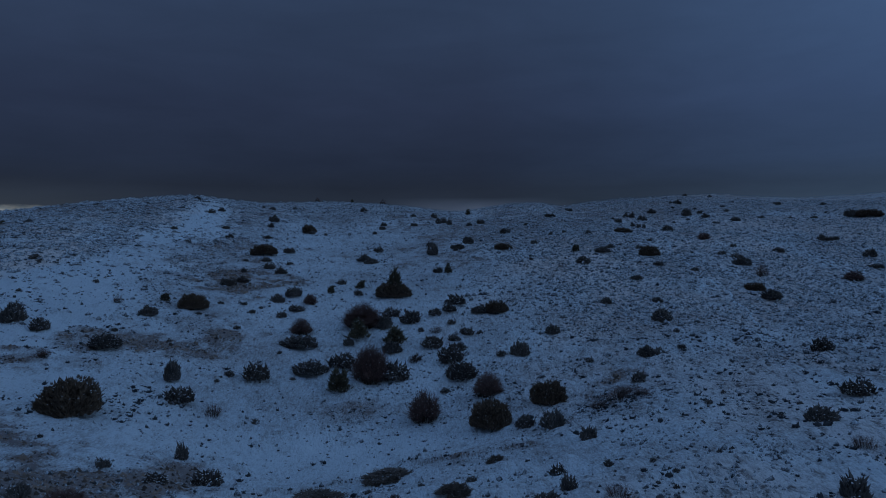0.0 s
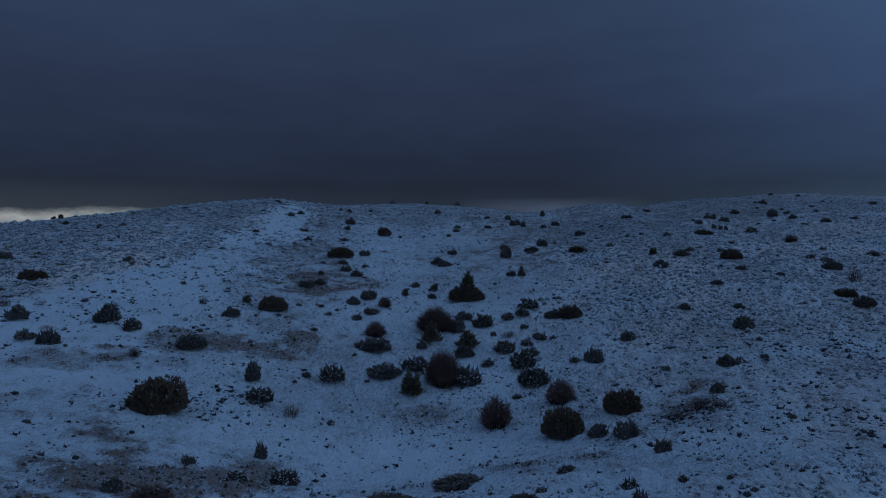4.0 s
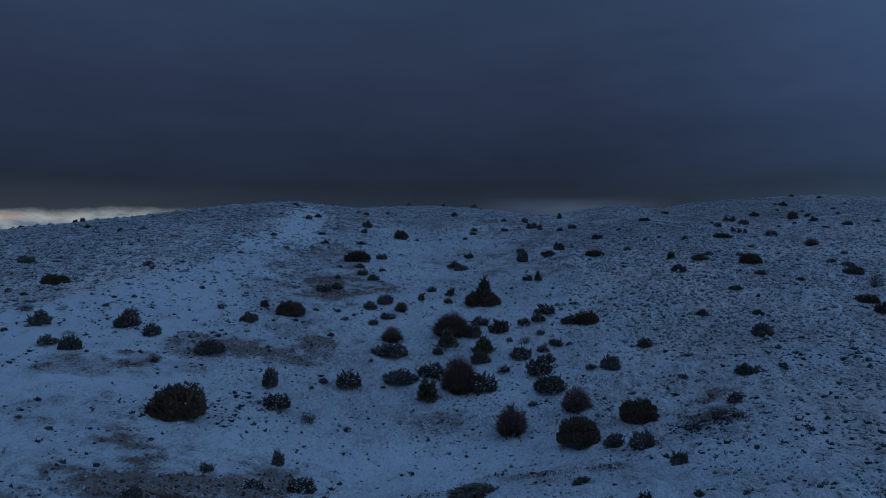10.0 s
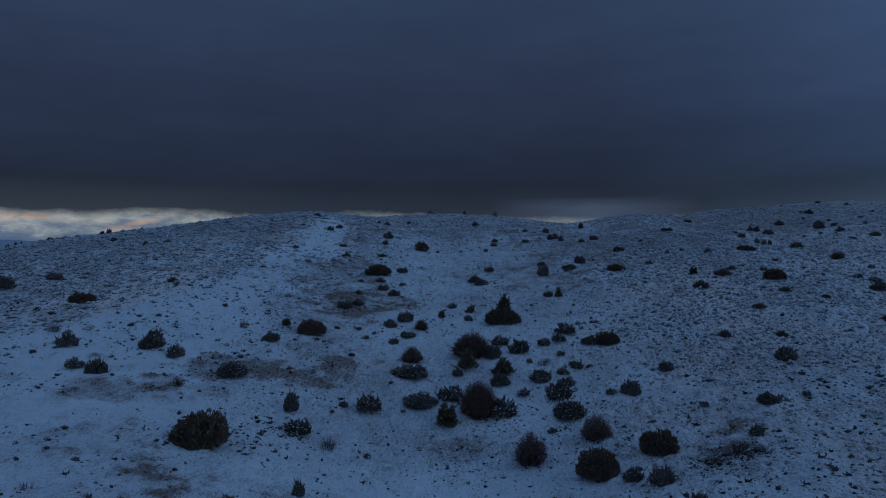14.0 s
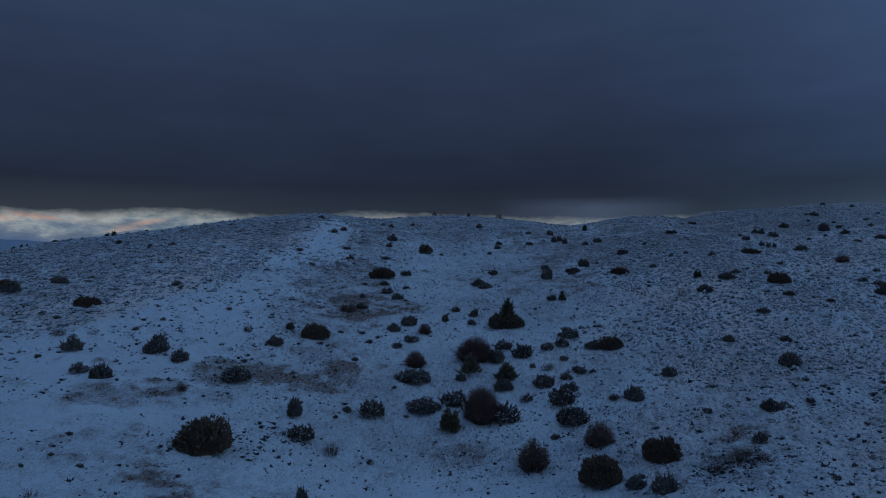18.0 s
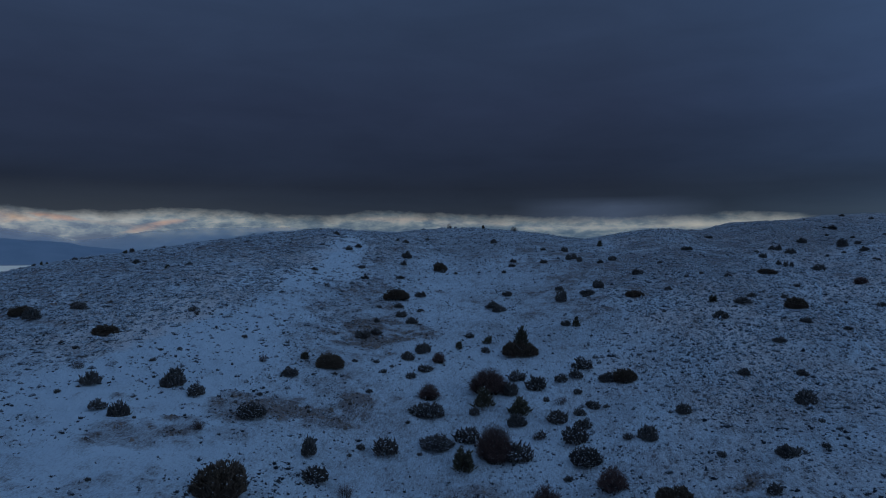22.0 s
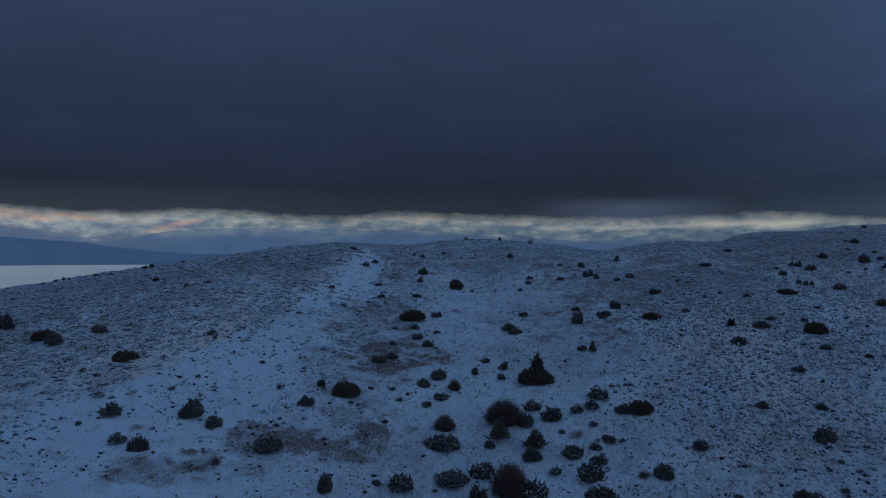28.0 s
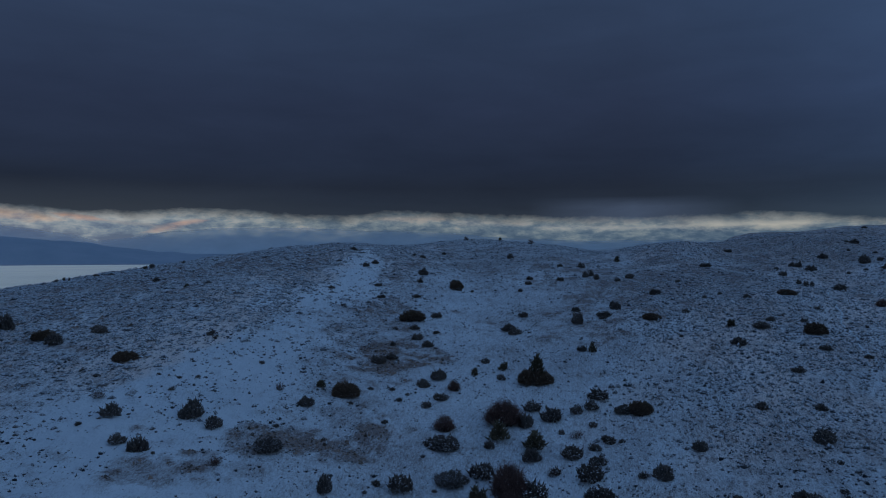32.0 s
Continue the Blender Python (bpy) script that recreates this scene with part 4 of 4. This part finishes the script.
LOW_FURTHER = [
    (-14.7, 42.4, 0.36, 0.18), (-10.1, 44.0, 0.74, 0.39), (10.3, 44.4, 0.75, 0.4), (-12.0, 44.2, 0.46, 0.28),
    (13.5, 44.4, 0.76, 0.35), (-25.3, 39.0, 0.41, 0.17), (-11.7, 45.2, 0.38, 0.19), (18.0, 43.2, 0.35, 0.19),
    (-14.2, 44.9, 0.45, 0.23), (-12.9, 45.6, 0.46, 0.23), (-24.9, 41.3, 0.4, 0.18), (-26.0, 40.9, 0.4, 0.18),
    (-27.5, 40.9, 0.4, 0.18), (-5.9, 49.0, 0.63, 0.43), (-30.8, 39.1, 0.49, 0.21), (-22.5, 45.6, 0.47, 0.24),
    (-32.3, 39.7, 0.43, 0.21), (13.9, 50.7, 0.93, 0.33), (-15.3, 50.3, 1.2, 0.52), (-7.5, 52.2, 0.74, 0.46),
    (-14.6, 51.3, 0.94, 0.43), (-0.4, 54.8, 0.76, 0.41), (-27.9, 48.5, 0.42, 0.25), (-15.3, 54.0, 0.5, 0.42),
]
LOW_FAR = [
    (-12.7, 55.1, 1.0, 0.49), (-28.4, 49.0, 0.87, 0.35), (7.2, 57.4, 0.36, 0.22), (19.5, 54.5, 0.72, 0.28),
    (17.0, 55.5, 0.8, 0.34), (-14.0, 56.7, 0.96, 0.51), (-36.6, 46.8, 1.12, 0.44), (-5.8, 59.3, 0.72, 0.43),
    (-37.1, 47.4, 1.15, 0.38), (-12.8, 58.9, 0.69, 0.3), (-6.7, 60.2, 1.23, 0.53), (-16.4, 58.5, 0.49, 0.24),
    (-14.9, 59.4, 0.89, 0.34), (13.6, 60.1, 1.33, 0.46), (1.3, 63.1, 0.72, 0.31), (1.3, 63.8, 1.35, 0.47),
    (14.8, 62.3, 0.81, 0.4), (8.3, 64.0, 0.72, 0.39), (17.4, 62.4, 0.74, 0.4), (-13.8, 63.3, 1.07, 0.48),
    (-5.9, 64.7, 0.91, 0.4), (-1.2, 65.9, 0.84, 0.47), (16.1, 64.1, 0.44, 0.25), (-22.5, 62.2, 0.59, 0.33),
]
LOW_FARTHER = [
    (25.4, 61.1, 1.34, 0.38), (22.1, 62.6, 0.42, 0.24), (2.3, 66.7, 0.85, 0.58), (36.1, 58.7, 1.31, 0.34),
    (19.6, 66.8, 0.66, 0.25), (10.7, 69.5, 0.59, 0.32), (-20.5, 67.5, 0.9, 0.39), (27.1, 65.7, 0.63, 0.35),
    (14.4, 69.7, 0.81, 0.38), (-17.3, 69.4, 1.02, 0.32), (12.3, 71.4, 0.5, 0.28), (-25.9, 67.8, 0.64, 0.36),
    (-7.1, 73.4, 0.55, 0.36), (18.1, 71.9, 0.94, 0.37), (-12.2, 73.2, 0.38, 0.3), (-22.0, 70.9, 1.05, 0.29),
    (-13.6, 73.3, 0.66, 0.37), (-18.3, 74.7, 0.78, 0.47), (9.0, 76.4, 0.54, 0.3), (-6.6, 76.8, 0.78, 0.38),
    (2.9, 77.6, 0.74, 0.37), (-3.2, 78.1, 0.87, 0.38), (-6.6, 78.6, 0.78, 0.38), (-0.5, 79.4, 0.66, 0.68),
    (0.1, 79.9, 0.66, 0.72), (0.7, 78.4, 0.59, 0.72),
]
LOW_RIDGE = [
    (20.9, 77.5, 0.72, 0.52), (21.5, 77.3, 0.55, 0.64), (22.1, 77.4, 0.49, 0.55), (37.9, 70.4, 0.81, 0.6),
    (38.6, 70.3, 0.77, 0.45), (39.2, 71.0, 0.58, 0.42), (39.9, 71.4, 0.6, 0.47), (-25.4, 77.3, 0.75, 0.49),
    (-24.9, 79.2, 0.8, 0.4), (-3.6, 85.1, 0.74, 0.37), (20.7, 83.0, 0.85, 0.52), (31.5, 80.7, 0.57, 0.32),
    (31.5, 81.6, 0.55, 0.24), (13.2, 86.8, 1.41, 0.43), (-29.0, 83.1, 0.84, 0.42), (-55.2, 69.7, 0.78, 0.33),
    (-21.1, 87.1, 0.81, 0.44), (21.1, 87.5, 0.67, 0.33), (-22.3, 87.6, 0.55, 0.36), (-10.2, 90.4, 0.81, 0.46),
    (23.1, 88.8, 0.88, 0.55), (23.8, 88.7, 0.77, 0.65), (24.6, 87.5, 0.9, 0.65), (25.3, 88.7, 0.89, 0.55),
    (28.8, 87.7, 0.42, 0.28), (38.4, 84.9, 0.86, 0.33), (30.8, 88.3, 0.6, 0.27), (-50.1, 79.1, 0.58, 0.4),
    (-61.6, 71.0, 0.51, 0.26), (-19.5, 92.7, 0.67, 0.37), (42.3, 85.7, 0.6, 0.27), (45.0, 85.3, 0.8, 0.27),
]
LOW_CREST = [
    (34.0, 93.0, 0.91, 0.42), (34.1, 93.8, 0.59, 0.3), (28.5, 96.1, 1.24, 0.61), (37.5, 93.0, 0.66, 0.37),
    (49.0, 89.9, 0.56, 0.28), (35.3, 98.6, 0.67, 0.3), (18.5, 103.6, 1.12, 0.4), (33.0, 101.0, 0.48, 0.32),
    (39.5, 99.5, 0.67, 0.3), (34.8, 107.6, 0.65, 0.32), (43.7, 106.5, 0.71, 0.32), (54.8, 101.3, 1.03, 0.4),
    (44.7, 117.9, 0.83, 0.37), (43.0, 125.1, 0.89, 0.39),
]
TWIGGY = [
    (-10.2, 18.8, 1.24, 0.53), (-0.8, 30.1, 1.34, 1.24), (2.0, 31.5, 1.28, 0.98), (-3.6, 35.0, 1.83, 1.66),
    (-8.3, 41.2, 1.22, 0.89), (-4.9, 42.6, 2.28, 1.33), (-8.8, 46.7, 0.9, 0.65), (31.8, 54.5, 1.44, 0.71),
    (25.7, 69.3, 1.22, 0.64),
]
HEATHER = [
    (0.3, 17.1, 0.82, 0.35), (-3.8, 21.4, 1.55, 0.44), (1.7, 21.9, 0.61, 0.22), (-1.7, 23.1, 1.6, 0.36),
]

for kind, lists in (("juniper", (JUNIPERS, JUNIPERS_BEYOND, JUNIPERS_FURTHER,)),
                    ("upright", (UPRIGHT,)),
                    ("twiggy", (TWIGGY,)),
                    ("frosted", (FROSTED,)),
                    ("low", (LOW, LOW_BEYOND, LOW_FURTHER, LOW_FAR, LOW_FARTHER, LOW_RIDGE, LOW_CREST,)),
                    ("sparse", (SPARSE,)),
                    ("heath", (HEATHER,))):
    for rows in lists:
        for x, y, w, h in rows:
            plant(kind, x, y, w, h)


# ---- dry tussocks between the shrubs ----
def lumps(base, size):
    """Rounded hummocks of matted grass."""
    n = len(base)
    turn = np.random.uniform(0, 2 * np.pi, (n, 1)) + np.arange(5) * 2 * np.pi / 5
    r = size[:, None] * np.random.uniform(0.45, 0.8, (n, 5))
    tall = size * np.random.uniform(0.30, 0.65, n)
    v = np.empty((n, 11, 3))
    v[:, :5] = base[:, None] + np.stack([r * np.cos(turn), r * np.sin(turn), np.zeros((n, 5)) - 0.03], -1)
    q = r * np.random.uniform(0.55, 0.9, (n, 5))
    v[:, 5:10] = base[:, None] + np.stack([q * np.cos(turn), q * np.sin(turn), tall[:, None] * np.random.uniform(0.5, 1.0, (n, 5))], -1)
    v[:, 10] = base + np.stack([0 * size, 0 * size, tall * 0.95], 1)
    k = np.arange(n)[:, None] * 11
    f = []
    for i in range(5):
        j = (i + 1) % 5
        f += [k + [i, j, 5 + j], k + [i, 5 + j, 5 + i], k + [5 + i, 5 + j, 10]]
    return v.reshape(-1, 3), np.concatenate(f)


def mounds(base, size, tall, drawn=None):
    """Small pointed mounds for slopes seen from afar, drawn out along the contours."""
    n = len(base)
    turn = np.random.uniform(0, 2 * np.pi, (n, 1)) + np.arange(5) * 2 * np.pi / 5
    r = size[:, None] * np.random.uniform(0.65, 1.2, (n, 5))
    v = np.empty((n, 6, 3))
    v[:, :5] = base[:, None] + np.stack([r * np.cos(turn), r * np.sin(turn), np.zeros((n, 5)) - 0.03], -1)
    if drawn is not None:
        way = np.stack([base[:, 1], -base[:, 0]], 1) / np.hypot(base[:, 0], base[:, 1])[:, None]
        off = v[:, :5, :2] - base[:, None, :2]
        v[:, :5, :2] += way[:, None] * ((off * way[:, None]).sum(2) * drawn[:, None])[..., None]
    v[:, 5] = base + np.stack([size * np.random.uniform(-0.3, 0.3, n), size * np.random.uniform(-0.3, 0.3, n), tall], 1)
    k = np.arange(n)[:, None] * 6
    return v.reshape(-1, 3), np.concatenate([k + [i, (i + 1) % 5, 5] for i in range(5)])


def make_tussocks():
    n = 150000
    r = np.exp(np.random.uniform(math.log(16), math.log(130), n))
    a = np.radians(np.random.uniform(-50, 40, n))
    x, y = r * np.sin(a), r * np.cos(a)
    streak = value_noise((x + RILL * y) / 0.55, (y - RILL * x) / 4.0, 22) * step(1, 9, x)
    chance = np.clip(0.96 - 1.35 * cover(x, y) + 0.16 * step(32, 50, r) + 0.05 * step(12, 30, -x) + 0.28 * value_noise(x / 2.2, y / 3.0, 21) + 0.14 * value_noise((x + y) / 0.8, (y - x) / 0.8, 23) + 0.36 * streak, 0.05, 0.62) * (0.7 + 0.3 * step(20, 32, r))
    chance = chance * (0.45 + 0.55 * step(-0.35, 0.15, cover(x, y))) * (0.35 + 0.5 * tuft_density(x, y)) * np.clip(0.7 + 1.2 * value_noise(x / 1.7, y / 2.3, 24), 0.1, 2) * (1 - 0.4 * snowdrift(x, y)[0])
    keep = np.random.random(n) < chance
    x, y = x[keep], y[keep]
    base = np.stack([x, y, ground_height(x, y) - 0.01], 1)
    size = np.clip(np.random.lognormal(-2.75, 0.36, len(x)), 0.03, 0.15) * (1.05 + 0.6 * step(34, 85, np.hypot(x, y)))
    me = joined("grass_tussocks", [mounds(base, size * 0.9, size * np.random.uniform(0.6, 1.2, len(x)))], TUSSOCK, True)
    tagged(new("grass_tussocks", me), "dry brown grass tussocks showing through thin snow", "grass", kind="stuff")


make_tussocks()


def make_hummocks():
    """Snow-capped hummocks of matted grass that give the far slopes their cobbled look."""
    n = 260000
    r, a = np.sqrt(np.random.uniform(26 ** 2, 125 ** 2, n)), np.radians(np.random.uniform(-52, 42, n))
    x, y = r * np.sin(a), r * np.cos(a)
    east = step(-1, 8, x) * step(28, 46, r)
    west = step(12, 26, -x) * step(34, 50, r)
    middle = step(72, 92, r)
    drift = 0.8 + 0.5 * value_noise(x / 4.1, y / 6.0, 81)
    snowy = 1 - 0.75 * step(0.5, 0.8, cover(x, y))
    keep = np.random.random(n) < np.maximum(np.maximum(0.68 * east * (1 - 0.6 * step(80, 85, r)), 0.60 * west), 0.30 * middle) * drift * snowy * (1 - 0.8 * snowdrift(x, y)[0])
    x, y, west = x[keep], y[keep], west[keep]
    base = np.stack([x, y, ground_height(x, y) - 0.02], 1)
    size = np.clip(np.random.lognormal(-2.14, 0.36, len(x)), 0.05, 0.30)
    me = joined("grass_hummocks", [mounds(base, size, size * np.random.uniform(0.6, 1.2, len(x)), 0.9 * west)], HUMMOCK, True)
    tagged(new("grass_hummocks", me), "snow-capped grass hummocks covering the upper slopes", "grass", kind="stuff")


make_hummocks()


def make_dwarf_heath():
    """Knee-low clumps of dwarf heath scattered in the snow, thickest on the east slope."""
    n = 36000
    r, a = np.sqrt(np.random.uniform(16 ** 2, 88 ** 2, n)), np.radians(np.random.uniform(-50, 42, n))
    x, y = r * np.sin(a), r * np.cos(a)
    drift = value_noise(x / 2.6, y / 3.4, 71) + 0.6 * value_noise(x / 0.9, y / 1.1, 72)
    chance = (0.06 + 0.30 * step(-6, 2, -x) * (1 - step(66, 80, r)) + 0.42 * step(2, 9, x) * (1 - step(34, 52, r)) + 0.05 * step(2, 9, x) + 0.06 * step(12, 26, -x) * step(30, 42, r)) * np.clip(0.45 + 1.7 * drift, 0.03, 2.2) * (1 + 1.6 * snowdrift(x, y)[0])
    keep = np.random.random(n) < chance
    x, y = x[keep], y[keep]
    loose = len(x)
    # thickets of it beside some bushes
    for cx, cy, wide, count in ((-13.2, 28.6, 1.8, 110), (-12.2, 30.2, 1.4, 70), (-16.0, 26.8, 1.0, 25), (6.9, 27.3, 1.5, 170), (2.6, 30.6, 2.4, 200), (0.2, 37.6, 2.6, 90), (5.6, 26.6, 1.2, 80),
                               (6.4, 33.5, 1.2, 50), (-4.4, 31.2, 1.6, 110), (-3.2, 29.6, 2.6, 160)):
        x = np.concatenate([x, cx + np.random.normal(0, wide * 0.55, count)])
        y = np.concatenate([y, cy + np.random.normal(0, wide * 0.45, count)])
    # a ragged sod lip along the low bank
    for (ax, ay), (bx, by) in zip(BANK_LINE, BANK_LINE[1:]):
        u = np.random.random(int(math.hypot(bx - ax, by - ay) * 9))
        x = np.concatenate([x, ax + (bx - ax) * u + np.random.normal(0, 0.04, len(u))])
        y = np.concatenate([y, ay + (by - ay) * u + 0.12 * value_noise(u * 9, u * 0 + ax, 73) + np.random.normal(0, 0.03, len(u))])
    base = np.stack([x, y, ground_height(x, y) - 0.01], 1)
    size = np.clip(np.random.lognormal(-2.62, 0.45, len(x)), 0.04, 0.22) * (1 + 0.25 * step(2, 8, x)) * np.where(np.arange(len(x)) < loose, 1.0, np.where(np.arange(len(x)) < loose + 220, 1.0, 0.7))
    k = np.repeat(np.arange(len(x)), 5)
    turn, out = np.random.uniform(0, 2 * np.pi, len(k)), np.sqrt(np.random.random(len(k)))
    s = size[k]
    foot = base[k] + np.stack([np.cos(turn) * s * out * 0.7, np.sin(turn) * s * out * 0.7, s * 0.15], 1)
    way = np.stack([np.cos(turn) * out * 0.8, np.sin(turn) * out * 0.8, np.full(len(k), 0.8)], 1) + np.random.normal(0, 0.2, (len(k), 3))
    me = joined("dwarf_heath", [lumps(base, size * 0.9), spikes(foot, way, s * np.random.uniform(0.35, 0.75, len(k)), s * 0.14)], DWARF_HEATH, True)
    tagged(new("dwarf_heath", me), "small dark heath clumps scattered over the snow", "heath", kind="stuff")


make_dwarf_heath()


def make_turf_clods():
    """Rough brown turf that fills the patches swept bare of snow."""
    n = 420000
    r, a = np.sqrt(np.random.uniform(16 ** 2, 66 ** 2, n)), np.radians(np.random.uniform(-50, 42, n))
    x, y = r * np.sin(a), r * np.cos(a)
    keep = np.random.random(n) < 0.8 * (1 - step(-0.06, 0.15, cover(x, y)))
    x, y = x[keep], y[keep]
    base = np.stack([x, y, ground_height(x, y) - 0.02], 1)
    size = np.clip(np.random.lognormal(-2.75, 0.45, len(x)), 0.03, 0.20)
    me = joined("turf_clods", [mounds(base, size, size * np.random.uniform(0.4, 0.9, len(x)))], CLODS, True)
    tagged(new("turf_clods", me), "rough brown turf in patches bare of snow", "turf", kind="stuff")


make_turf_clods()


# ---- the trodden path on the east slope ----
def make_footpath():
    pts = [(22.9, 75), (22.4, 72), (21.6, 67.5), (20.7, 63.5), (20.2, 60), (19.7, 56), (19.5, 52.2), (18.9, 46), (17.9, 40.8), (16.4, 35)]
    px, py = np.array(pts).T
    k = np.linspace(0, len(pts) - 1, 240)
    x, y = np.interp(k, range(len(pts)), px) + 0.35 * value_noise(k * 2.1, k * 0, 41) + 0.12 * value_noise(k * 6.0, k * 0, 43), np.interp(k, range(len(pts)), py)
    verts = []
    for i in range(len(k)):
        half = 0.11 + 0.06 * float(value_noise(np.array(k[i] * 5.0), np.array(3.0), 42))
        for u in (-1, -0.4, 0.4, 1):
            q = x[i] + u * half
            verts.append((q, y[i], float(ground_height(q, y[i])) + (0.035 if abs(u) < 0.9 else -0.04)))
    me = build_mesh("footpath", verts, grid_faces(len(k), 4), SNOWY_TURF)
    me.attributes.new("cover", "FLOAT", "POINT").data.foreach_set("value", np.full(len(verts), 1.05, np.float32))
    tagged(new("footpath", me), "narrow trodden footpath filled with pale snow", "path", kind="structure")


make_footpath()
